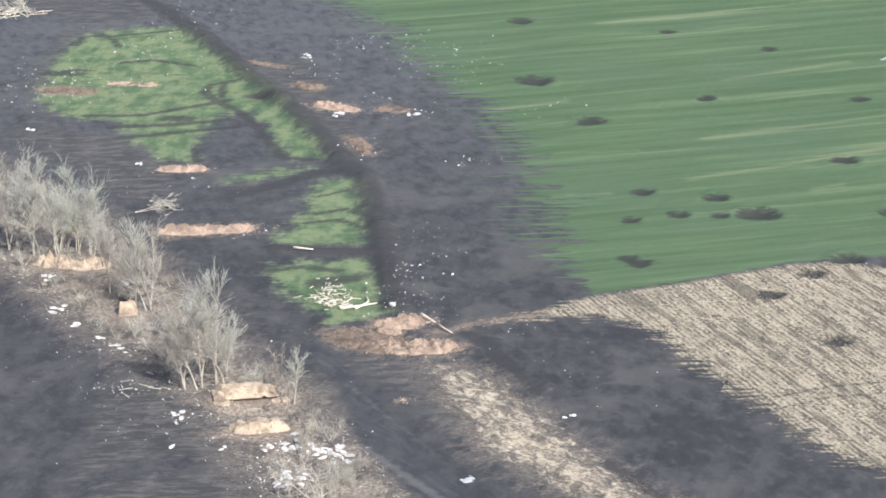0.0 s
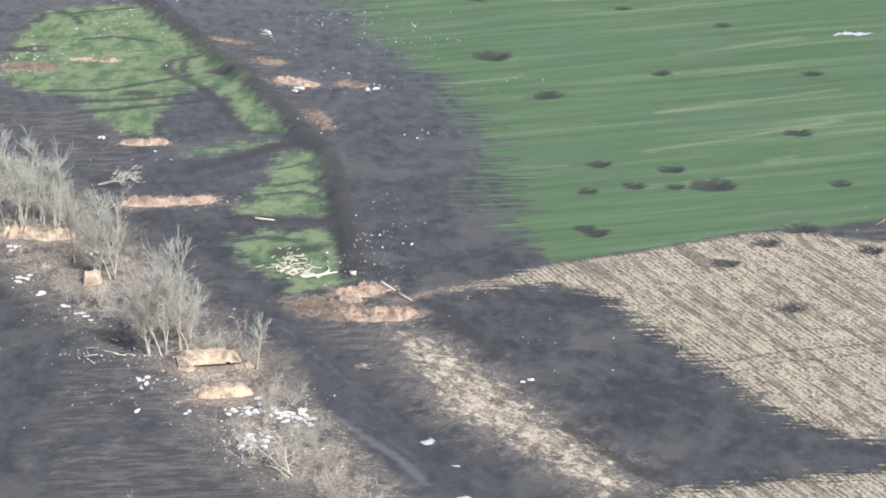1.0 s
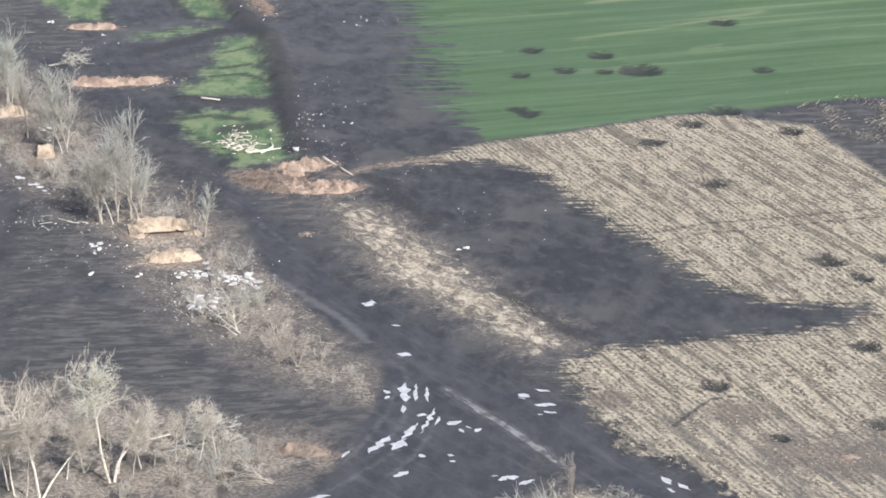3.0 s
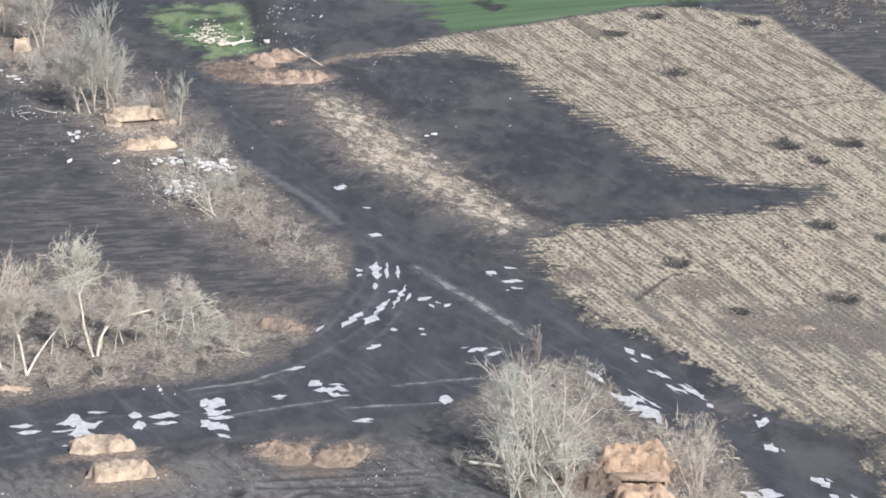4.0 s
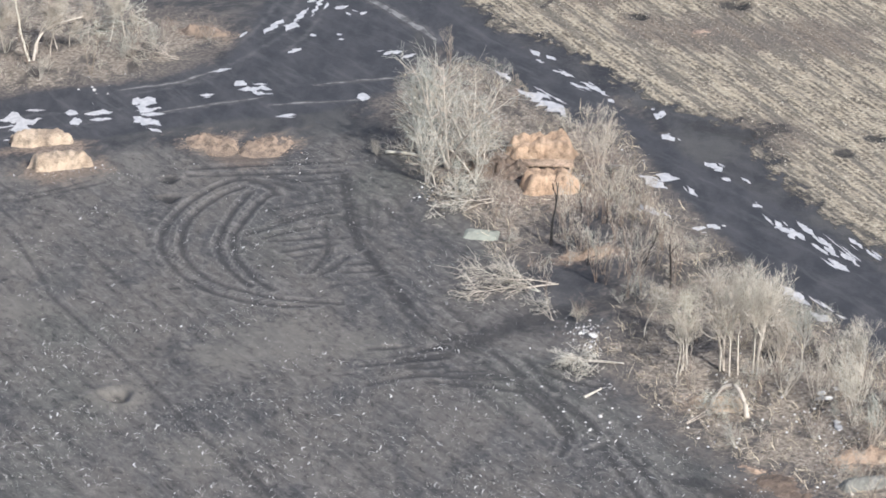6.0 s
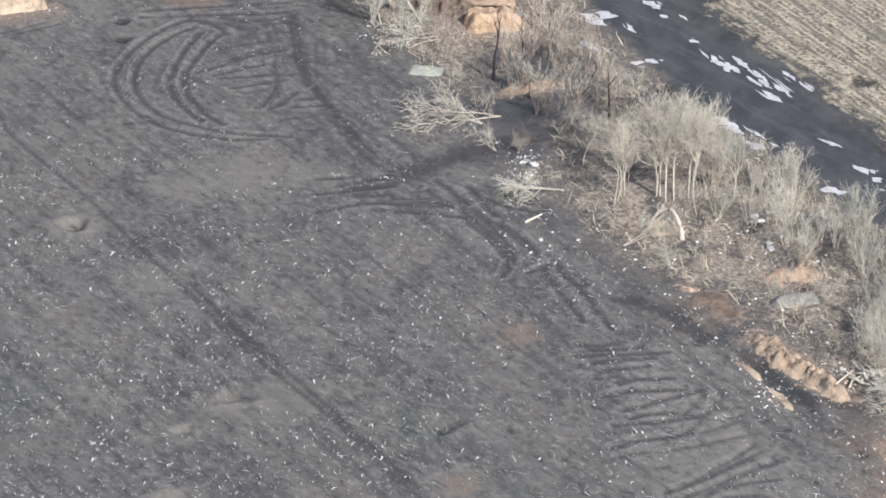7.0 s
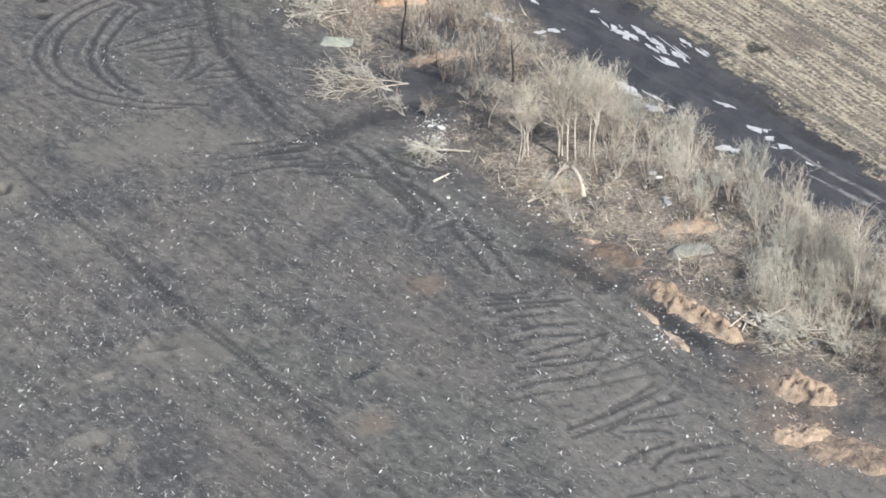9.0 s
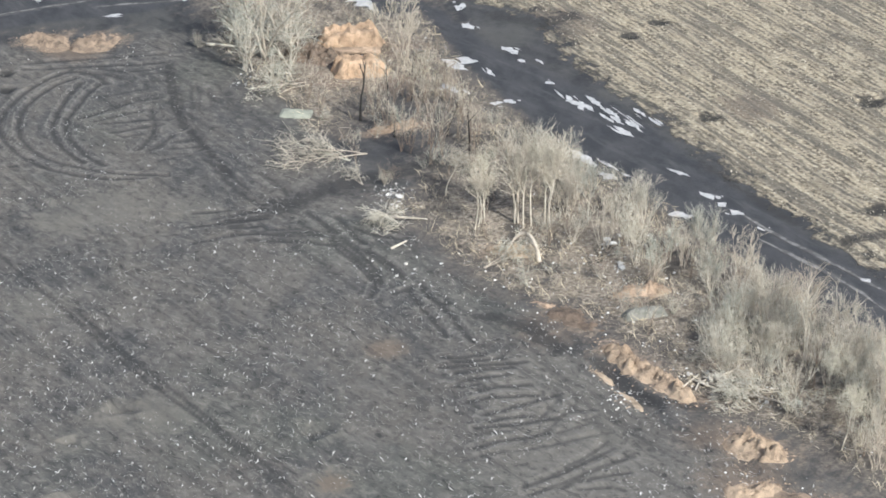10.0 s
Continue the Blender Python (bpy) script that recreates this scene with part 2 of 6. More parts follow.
PALE_LINES_SIDE = [
    ([(-22.6, 30.3), (-20.4, 35.4), (-19.2, 42.6), (-19.6, 53.4), (-21.2, 61.8)], 0.5),
    ([(-24.9, 28.9), (-22.9, 35.6), (-21.0, 44.3), (-20.9, 51.5)], 0.6),
    ([(-19.8, 25.9), (-17.2, 32.5), (-15.8, 41.0)], 0.5),
    ([(-43.3, 109.6), (-37.0, 98.1), (-29.4, 85.0)], 0.6),
    ([(-53.4, -3.9), (-50.4, -2.2), (-46.4, 1.1), (-41.6, 3.5), (-37.9, 5.4)], 0.5),
    ([(-53.8, -1.6), (-50.3, 0.6), (-47.5, 2.6)], 0.4),
    ([(-51.6, 5.1), (-47.7, 6.1), (-42.7, 7.3), (-36.5, 8.6)], 0.4),
    ([(-31.8, 7.8), (-26.9, 10.3), (-23.5, 11.6)], 0.4),
    ([(-35.9, 12.8), (-30.3, 16.1), (-26.2, 19.3)], 0.4),
    ([(-22.1, 59.9), (-20.4, 57.1), (-19.8, 53.0)], 0.5),
    ([(-19.1, 34.1), (-22.3, 27.4), (-26.6, 20.5)], 0.4),
]
PALE_LINES = PALE_LINES_MAIN + PALE_LINES_SIDE
TRAMLINES = [
    [(-3.4, 200.7), (7.3, 207.6), (26.0, 219.6)], [(-21.1, 301.1), (2.9, 312.7), (30.6, 326.7)], [(-35.6, 239.8), (-24.2, 246.4)], [(-24.1, 213.2), (-11.4, 217.0)],
    [(-22.9, 191.5), (-14.8, 193.0)], [(-23.3, 229.8), (-26.7, 228.0)], [(-1.2, 224.0), (26.8, 238.8)], [(1.2, 261.6), (21.9, 274.1)], [(14.6, 196.4), (18.8, 198.7)],
]
SCORCHED_NORTH = [
    ([(-105.5, 317.5), (-99.5, 307.4), (-88.4, 284.4), (-79.4, 264.3), (-69.8, 243.8), (-62.0, 226.5), (-55.8, 208.6), (-50.8, 198.0), (-46.4, 175.0), (-43.1, 154.1), (-40.0, 138.6)], 2.6),
    ([(-52.1, 202.5), (-58.8, 201.9), (-64.5, 194.3), (-70.3, 188.1)], 2.2),
    ([(-45.9, 162.2), (-53.7, 162.3), (-60.1, 163.6)], 1.6),
    ([(-79.1, 257.7), (-83.4, 254.4), (-83.3, 249.2), (-80.2, 242.6), (-76.1, 237.7), (-72.0, 228.8), (-68.4, 218.8), (-65.1, 210.4), (-61.1, 209.3)], 1.1),
    ([(-100.1, 233.2), (-91.1, 233.6), (-84.7, 239.2), (-78.6, 244.2)], 1.1),
    ([(-94.3, 226.5), (-85.6, 228.2), (-76.7, 232.1)], 1.3),
    ([(-92.2, 220.4), (-82.3, 224.6), (-74.3, 228.0)], 1.1),
    ([(-100.9, 268.6), (-96.0, 270.8), (-88.1, 267.5)], 0.9),
    ([(-108.4, 289.3), (-105.7, 285.9), (-103.6, 280.9)], 0.8),
]
SCORCHED_WEST = [
    ([(-112.0, 282.3), (-110.9, 287.4), (-105.7, 288.5), (-94.1, 294.1)], 0.8),
    ([(-86.3, 232.4), (-83.5, 231.8)], 2.2),
    ([(-74.8, 246.5), (-71.4, 245.2)], 2.4),
    ([(-81.1, 254.5), (-80.2, 246.3)], 0.9),
    ([(-97.2, 261.6), (-88.5, 261.2)], 0.5),
    ([(-111.5, 261.1), (-106.6, 260.5)], 2.0),
    ([(-79.3, 215.0), (-77.8, 206.7)], 0.8),
    ([(-56.0, 180.2), (-52.3, 183.2), (-48.2, 179.1)], 0.7),
    ([(-57.1, 175.9), (-52.5, 178.1), (-48.0, 173.6)], 0.7),
    ([(-57.1, 188.7), (-52.6, 192.5)], 0.5),
    ([(-58.7, 153.4), (-54.4, 155.6), (-49.5, 153.8)], 1.0),
    ([(-51.9, 148.7), (-46.9, 151.0)], 2.2),
    ([(-110.6, 261.1), (-107.2, 263.2)], 1.6),
    ([(-11.5, -8.6), (-10.2, -22.6), (-8.2, -29.7), (-4.2, -40.0)], 0.7),
    ([(-3.6, -51.9), (0.7, -48.7), (5.1, -44.8), (9.0, -42.1)], 2.0),
]
SCORCH_SHADE_BELT = [
    ([(20.2, -74.1), (23.7, -76.0), (26.4, -81.4)], 1.3),
    # dark brownish trench soil, with the pit's shade painted in
    ([(29.8, -83.8), (33.2, -90.6), (38.0, -93.0)], 1.1),
    ([(27.7, -27.6), (16.4, -37.9), (10.4, -42.0)], 2.0),
    ([(1.4, 103.4), (14.7, 111.2), (27.6, 115.5), (44.4, 121.3)], 0.3),
    ([(3.6, 100.0), (14.7, 107.6), (27.4, 111.9), (44.1, 117.6)], 0.26),
    ([(25.6, 4.4), (30.3, 3.3), (35.3, 6.2)], 0.4),
    ([(26.0, 5.1), (31.1, 2.2), (34.6, 4.8)], 1.6),
    ([(44.4, -38.9), (48.5, -47.8), (51.6, -54.1)], 1.0),
    ([(56.5, -59.0), (60.6, -57.2)], 1.2),
    ([(9.6, 41.8), (13.7, 49.7), (16.5, 50.8)], 0.36),
    ([(-20.1, 108.3), (-26.6, 122.4), (-30.7, 128.8)], 1.2),
    ([(-10.6, 84.5), (-5.5, 75.5), (-0.7, 68.8)], 1.3),
]
SCORCH_AND_SHADE = SCORCHED_NORTH + SCORCHED_WEST + SCORCH_SHADE_BELT


SINGED = [
    [(-132.9, 316.6), (-105.5, 317.5), (-99.8, 303.8), (-116.1, 292.0), (-115.4, 260.9), (-107.6, 229.7), (-111.9, 224.3), (-75.0, 250.0)],
    [(-107.6, 229.7), (-88.3, 218.6), (-78.6, 202.9), (-76.5, 176.4), (-86.7, 187.4), (-111.1, 221.0)],
    [(-72.9, 107.0), (-60.8, 106.4), (-52.3, 92.8), (-44.8, 77.9), (-49.9, 74.5), (-60.3, 83.5), (-67.6, 76.8), (-70.0, 60.0)],
    [(-68.8, 75.4), (-52.4, 80.3), (-37.6, 70.9), (-23.6, 54.6), (-22.0, 40.7), (-26.8, 32.3), (-35.6, 40.1), (-64.6, 52.5)],
    [(-47.4, 130.2), (-31.9, 126.5), (-25.5, 108.0), (-13.9, 77.3), (-21.2, 75.2), (-35.1, 101.5), (-43.2, 113.1)],
    [(-10.5, 69.2), (-1.0, 65.7), (1.0, 60.0), (-0.8, 47.0), (-8.2, 59.6)],
    [(-117.4, 256.9), (-100.3, 257.6), (-98.5, 239.0), (-108.8, 235.0)],
    [(-80.9, 274.3), (-67.8, 270.7), (-52.0, 216.8), (-54.8, 210.3)],
    FAR_PLOUGH,
]
WORN = [
    [(18.6, -81.9), (27.5, -81.9), (32.2, -94.3), (31.3, -103.8), (17.6, -101.8)],
    [(31.0, -101.9), (37.0, -102.0), (42.3, -112.8), (70.0, -130.0), (45.0, -140.0), (28.9, -122.9)],
    [(-48.2, -12.7), (-31.1, -12.1), (-27.7, 1.3), (-48.4, -11.3)],
    [(22.5, -87.9), (29.1, -85.4), (34.0, -100.5), (39.3, -111.0), (47.0, -120.1), (44.8, -125.1), (24.4, -124.6), (19.2, -108.7)],
]
HALOS = [((-16.4, -48.0), 7.0), ((-7.7, -48.8), 4.0), ((-40.8, -41.2), 4.0), ((-43.4, -30.1), 4.0), ((-20.7, -50.9), 4.0), ((-13.4, -92.4), 3.4), ((5.5, -105.0), 3.2), ((-17.1, -108.1), 4.2), ((12.7, -120.2), 4.4), ((-29.6, -60.2), 2.8), ((-17.0, -97.3), 2.2), ((-21.8, -70.0), 4.0), ((-9.3, -92.5), 5.0), ((-29.7, -59.4), 3.4), ((28.5, -98.1), 2.0)]
BROWN_SPOTS = [((21.2, 36.3), 4.0), ((25.5, 33.1), 4.0), ((29.5, 35.1), 5.0), ((35.2, 33.5), 5.0), ((32.3, 42.6), 3.0), ((40.4, 34.6), 5.0), ((28.1, 34.1), 6.0), ((33.8, 32.5), 5.0), ((22.4, 34.8), 4.0), ((42.7, 32.0), 6.0), ((16.3, 45.9), 4.0), ((30.9, 4.1), 4.0), ((33.8, 3.0), 5.0), ((51.8, -23.6), 4.0), ((3.0, 49.3), 3.0)]
RUSTY = [((10.7, -80.5), 2.4), ((5.5, -105.4), 2.0), ((26.9, -76.5), 5.0), ((-22.0, -4.6), 4.0), ((-40.8, -8.2), 5.0), ((38.9, -98.2), 4.0), ((40.2, -106.4), 5.0)]


# ---- craters: place and radius ----
CRATERS_CROP = [((-35.1, 302.4), 3.0), ((-8.7, 295.8), 2.0), ((8.8, 282.5), 2.0), ((-30.0, 258.8), 4.0), ((-1.5, 248.7), 2.2), ((23.1, 248.6), 2.3), ((-19.7, 232.7), 3.2),
                ((19.6, 212.6), 2.8), ((-10.0, 193.8), 2.3), ((0.6, 191.4), 2.6), ((-11.4, 178.9), 2.0), ((-4.7, 182.0), 2.2), ((1.2, 181.7), 1.8), ((6.4, 183.4), 4.2),
                ((-9.4, 159.4), 2.4), ((-73.4, 246.6), 2.4), ((24.9, 184.9), 2.0), ((-11.2, 161.3), 2.0)]
CRATERS_STUBBLE = [((7.8, 146.4), 2.6), ((16.0, 128.2), 2.6), ((27.5, 153.0), 2.4), ((13.5, 155.7), 2.6), ((29.7, 96.8), 2.6), ((33.2, 91.3), 2.0), ((37.6, 98.5), 2.6),
                   ((31.9, 67.6), 2.4), ((14.4, 53.8), 2.2), ((39.7, 63.2), 2.3), ((32.7, 43.6), 2.4), ((21.0, 39.4), 1.6), ((44.5, 2.6), 1.6), ((40.8, -1.7), 1.5),
                   ((64.9, -22.5), 2.3), ((46.8, -26.7), 1.6), ((60.6, -51.3), 1.9), ((28.9, 97.8), 2.4), ((18.4, 162.3), 3.0)]
CRATERS_LOOP = [((-29.0, -15.5), 1.5), ((-29.4, -10.7), 1.3)]
CRATERS_NEAR = [((-29.6, -59.8), 1.6), ((-12.9, -91.2), 1.9), ((3.9, -96.2), 2.2), ((-17.1, -108.4), 2.2), ((-29.7, -59.4), 1.9), ((-17.0, -97.3), 1.2), ((12.7, -120.2), 2.6)]


TRENCHES = [((30.0, -84.7, 33.5, -92.3), 1.1, 0.5), ((39.7, -99.7, 40.6, -104.8), 1.0, 0.45), ((-43.7, -5.3, -39.4, -4.9), 1.0, 0.6), ((-25.0, -3.5, -19.2, -2.7), 1.6, 0.5), ((-44.9, 127.6, -39.2, 128.3), 1.3, 0.7), ((-55.0, 99.0, -50.3, 99.6), 1.2, 0.8), ((7.9, -10.1, 12.4, -10.0), 1.0, 0.8),
            ((-99.5, 307.4, -88.4, 284.4), 2.0, -0.7), ((-88.4, 284.4, -69.8, 243.8), 2.0, -0.8), ((-69.8, 243.8, -55.8, 208.6), 2.0, -0.8), ((-55.8, 208.6, -50.8, 198.0), 2.0, -0.7), ((-50.8, 198.0, -46.4, 175.0), 1.8, -0.6), ((-46.4, 175.0, -40.0, 138.6), 1.6, -0.6), ((-60.1, 163.6, -45.9, 162.2), 1.0, -0.4)]


# ---- heaps of dug earth: ends, width, height, soil, look, seed ----
HEAPS_BELTS = [
    ((31.1, -81.6, 36.9, -91.1), 2.9, 1.4, MAT_CLAY, "long ridge of orange clay beside a trench", 1),
    ((41.0, -99.6, 43.0, -102.3), 3.4, 1.35, MAT_CLAY, "orange clay mound at the edge of the field", 2),
    ((-26.5, -0.5, -25.0, -0.7), 4.2, 0.9, MAT_WEATHERED, "weathered clay heap by a shallow pit", 6),
    ((-20.8, -1.6, -18.7, -0.7), 4.0, 0.8, MAT_WEATHERED, "weathered clay heap by a shallow pit", 7),
    ((11.1, -29.0, 15.0, -26.9), 2.8, 0.7, MAT_SPOIL, "low orange clay bank among saplings", 10),
    ((-40.2, 131.7, -37.7, 132.7), 4.6, 1.0, MAT_RED, "orange clay heap at the corner of the crop", 13),
    ((-39.4, 123.1, -33.2, 123.0), 5.2, 0.95, MAT_RED, "orange clay bank at the end of the track", 14),
]
HEAPS_TRENCH = [
    ((-45.5, 126.7, -39.4, 123.5), 6.5, 0.6, MAT_BROWN, "brown earth bank at the end of the track", 15),
    ((-75.5, 170.9, -65.4, 172.7), 4.4, 0.95, MAT_RED, "long orange clay bank on burnt soil", 16),
    ((-81.1, 202.8, -77.3, 202.9), 3.8, 0.8, MAT_RED, "small orange clay heap beside the crop", 17),
    ((-89.2, 155.7, -82.8, 154.7), 4.8, 1.3, MAT_TAN, "tan clay bank among bare trees", 18),
    ((33.9, -70.3, 36.3, -69.2), 3.2, 1.0, MAT_SPOIL, "orange clay heap under bare trees", 19),
    ((22.5, -59.0, 24.6, -59.6), 3.0, 1.0, MAT_TAN, "tan clay heap at the foot of the trees", 20),
    ((3.3, -6.6, 5.6, -7.3), 4.5, 1.6, MAT_BROWN, "brown earth bank beside a dugout", 21),
    ((29.4, -85.3, 30.3, -87.4), 1.5, 0.35, MAT_TAN, "low pale lip of clay along a trench", 32),
    ((31.2, -89.6, 32.3, -92.3), 1.7, 0.3, MAT_TAN, "low pale lip of clay along a trench", 55),
    ((39.7, -98.8, 40.4, -104.9), 1.2, 0.25, MAT_TAN, "low pale lip of clay along a trench", 33),
    ((24.8, -71.4, 26.3, -72.2), 1.3, 0.4, MAT_SPOIL, "small clay lump on dark soil", 34),
    ((27.6, -74.3, 29.0, -76.0), 3.8, 0.4, MAT_BROWN, "flat brown spill of dug earth", 35),
    ((27.8, 34.1, 28.8, 34.2), 2.6, 0.25, MAT_RED, "reddish clay spill in the stubble", 36),
    ((-68.4, 254.3, -65.3, 252.1), 3.4, 0.7, MAT_BROWN, "brown earth heap along a burnt hedge", 37),
]
HEAPS_NORTH = [
    ((-57.4, 101.1, -56.7, 101.1), 1.6, 0.8, MAT_TAN, "clay shoulder beside a dugout mouth", 51),
    ((-50.6, 103.0, -49.8, 103.0), 2.0, 0.8, MAT_TAN, "clay shoulder beside a dugout mouth", 52),
    ((39.6, -108.7, 41.5, -108.1), 3.4, 0.7, MAT_CLAY, "low clay heap at the field's edge", 53),
    ((42.5, -111.1, 45.9, -112.6), 5.0, 0.5, MAT_WEATHERED, "broad worn clay spread at the field's edge", 54),
    ((-63.0, 241.2, -58.2, 239.2), 3.8, 0.8, MAT_RED, "pale clay heap along a burnt hedge", 38),
    ((-55.7, 221.7, -52.5, 212.9), 3.2, 0.6, MAT_BROWN, "brown earth heap along a burnt hedge", 39),
    ((-52.8, 240.1, -50.0, 239.5), 3.4, 0.6, MAT_BROWN, "brown earth heap on burnt soil", 40),
    ((-99.2, 254.6, -97.3, 254.6), 3.2, 0.4, MAT_RED, "orange clay spill in the crop", 41),
    ((-94.4, 254.0, -93.0, 254.1), 2.8, 0.4, MAT_RED, "orange clay spill in the crop", 42),
    ((-109.1, 249.6, -103.3, 249.1), 4.8, 0.6, MAT_BROWN, "brown earth spill littered with scraps", 43),
    ((-78.4, 270.3, -73.1, 267.3), 2.8, 0.5, MAT_BROWN, "brown earth spill along a burnt hedge", 44),
    ((-35.9, 103.4, -35.4, 103.5), 1.7, 0.5, MAT_SPOIL, "small clay heap beside the track", 45),
    ((-30.7, 32.7, -27.6, 31.7), 3.2, 0.9, MAT_WEATHERED, "tan earth heap at the end of the trees", 46),
    ((-57.4, 12.8, -54.0, 13.2), 2.3, 0.4, MAT_TAN, "tan clay bank beside the side track", 47),
]
HEAPS = HEAPS_BELTS + HEAPS_TRENCH + HEAPS_NORTH
# blocky banks with steep fronts: the ends of the front foot, depth, height, soil, look, seed
BANKS = [
    ((-75.5, 132.8, -73.0, 133.4), 2.6, 1.9, MAT_TAN, "small pale clay bank among bare trees", 31),
    ((5.2, -4.7, 13.0, -4.4), 5.0, 2.0, MAT_ORANGE, "broad orange clay bank over a dugout", 8),
    ((6.7, -14.1, 13.1, -13.5), 4.8, 2.0, MAT_ORANGE, "orange clay bank before a dugout", 9),
    ((-57.6, 101.8, -51.1, 103.4), 3.4, 1.1, MAT_TAN, "tan clay bank over a dugout entrance", 11),
    ((-54.4, 90.9, -47.8, 92.4), 3.2, 1.4, MAT_TAN, "tan clay bank before a dugout", 12),
    ((-46.9, -3.1, -40.3, -2.0), 2.8, 1.3, MAT_TAN, "orange clay heap beside the side track", 4),
    ((-43.8, -9.9, -37.4, -7.5), 2.6, 1.6, MAT_TAN, "pale clay heap beside the side track", 5),
]


# ---- wheel ruts pressed into the near field ----
RUTS_LOOP = [
    [(-22.1, -10.0), (-24.3, -12.2), (-26.1, -14.8), (-27.5, -18.0), (-28.5, -21.3), (-28.9, -24.4), (-28.7, -27.3), (-28.0, -30.0), (-26.9, -32.5), (-25.3, -35.2), (-23.4, -37.2), (-21.2, -38.7), (-18.5, -40.0), (-15.8, -40.6), (-12.7, -40.5)],
    [(-21.6, -12.4), (-23.6, -14.3), (-25.3, -17.1), (-26.5, -20.7), (-26.9, -23.8), (-26.8, -26.7), (-26.2, -29.5), (-25.1, -32.2), (-23.5, -34.6), (-21.6, -36.3), (-19.1, -37.7), (-15.9, -39.2), (-10.6, -40.1)],
    [(-20.9, -13.8), (-22.1, -17.7), (-22.8, -21.7), (-23.1, -24.2), (-23.2, -26.6), (-22.7, -29.2), (-21.9, -31.7), (-20.7, -34.2), (-19.3, -36.2)],
    [(-18.4, -13.4), (-20.0, -17.0), (-21.1, -21.5), (-21.7, -24.2), (-21.7, -26.8), (-21.1, -29.9), (-20.0, -32.5), (-18.7, -35.1), (-17.1, -37.0)]]
RUTS_INNER = [
    [(-27.4, -7.8), (-22.4, -7.1), (-16.7, -6.2), (-12.1, -5.7)],
    [(-27.5, -9.6), (-21.7, -9.2), (-15.4, -8.7), (-11.9, -8.2)],
    [(-23.3, -10.7), (-21.3, -10.4), (-19.5, -11.8), (-18.0, -14.2)],
    [(-21.1, -11.2), (-18.7, -11.3), (-16.6, -12.8)],
    [(-19.3, -9.7), (-16.4, -10.8), (-12.7, -9.9)],
    [(-20.6, -24.0), (-18.0, -22.1), (-15.1, -19.7), (-12.1, -18.5)],
    [(-18.8, -24.9), (-16.5, -23.4), (-13.8, -22.1)],
    [(-18.2, -25.5), (-15.6, -25.4), (-13.4, -24.7), (-11.0, -24.8)],
    [(-16.8, -28.1), (-14.4, -27.2), (-11.8, -26.4)],
    [(-12.9, -21.6), (-12.4, -25.2), (-12.5, -28.7), (-13.2, -31.7), (-13.8, -33.2)],
    [(-10.4, -29.4), (-11.2, -31.4), (-12.6, -33.4)],
    [(-10.2, -31.1), (-7.5, -30.7)],
    [(-10.6, -33.0), (-7.4, -32.5)],
    [(-8.4, -28.7), (-6.7, -33.0)]]
RUTS_FORK = [
    [(-19.1, -18.2), (-16.1, -16.8), (-13.3, -15.8)],
    [(-18.0, -21.4), (-14.9, -18.6), (-8.8, -16.6)],
    [(-10.1, -15.7), (-9.5, -21.8)],
    [(-8.8, -16.2), (-8.4, -22.1)],
    [(-8.0, -15.6), (-7.7, -22.4)],
    [(-6.9, -16.2), (-6.4, -21.4)],
    [(-5.9, -15.2), (-4.6, -19.3), (-3.5, -22.0)],
    [(-8.8, -23.8), (-7.7, -27.9), (-6.6, -30.9)],
    [(-11.6, -36.0), (-8.2, -35.0)],
    [(-17.5, -11.7), (-15.1, -13.9)],
    [(-14.7, -11.6), (-11.8, -11.2)],
    [(-14.0, -13.8), (-11.7, -13.5)],
    [(-47.3, -18.6), (-43.8, -15.5), (-40.7, -13.6), (-37.4, -11.1)],
    [(-44.3, -17.1), (-41.6, -15.3), (-38.4, -13.2), (-36.0, -11.5)],
    [(-15.4, -29.4), (-13.3, -28.6)],
    [(-9.8, -34.1), (-5.8, -35.4)]]
RUTS_MIDDLE = [
    [(-6.9, -36.0), (-5.8, -38.0), (-4.3, -42.2), (-2.5, -45.8), (-0.7, -48.1)],
    [(-5.2, -38.0), (-3.4, -41.7), (-1.7, -44.9), (0.1, -47.3)],
    [(-0.9, -39.3), (0.6, -42.4), (1.8, -45.5)],
    [(-3.1, -49.6), (-0.6, -49.1)],
    [(-4.1, -51.8), (-0.3, -51.0)],
    [(-3.7, -53.4), (-0.6, -52.9)],
    [(-7.4, -56.7), (-4.3, -55.4), (-0.6, -54.4)],
    [(-0.4, -53.8), (3.1, -53.9)],
    [(-0.2, -55.0), (2.5, -55.5), (5.2, -55.7)],
    [(-0.1, -56.7), (3.5, -57.1), (6.4, -57.8)],
    [(4.4, -50.8), (5.5, -53.5), (6.3, -55.7)],
    [(3.0, -52.3), (4.6, -55.0)],
    [(6.5, -58.5), (7.9, -61.2), (9.2, -64.3), (10.2, -66.8)],
    [(9.4, -59.2), (11.0, -62.2), (12.6, -65.2)],
    [(-8.3, -53.0), (-4.9, -52.3)],
    [(-7.7, -49.6), (-3.9, -48.9)]]
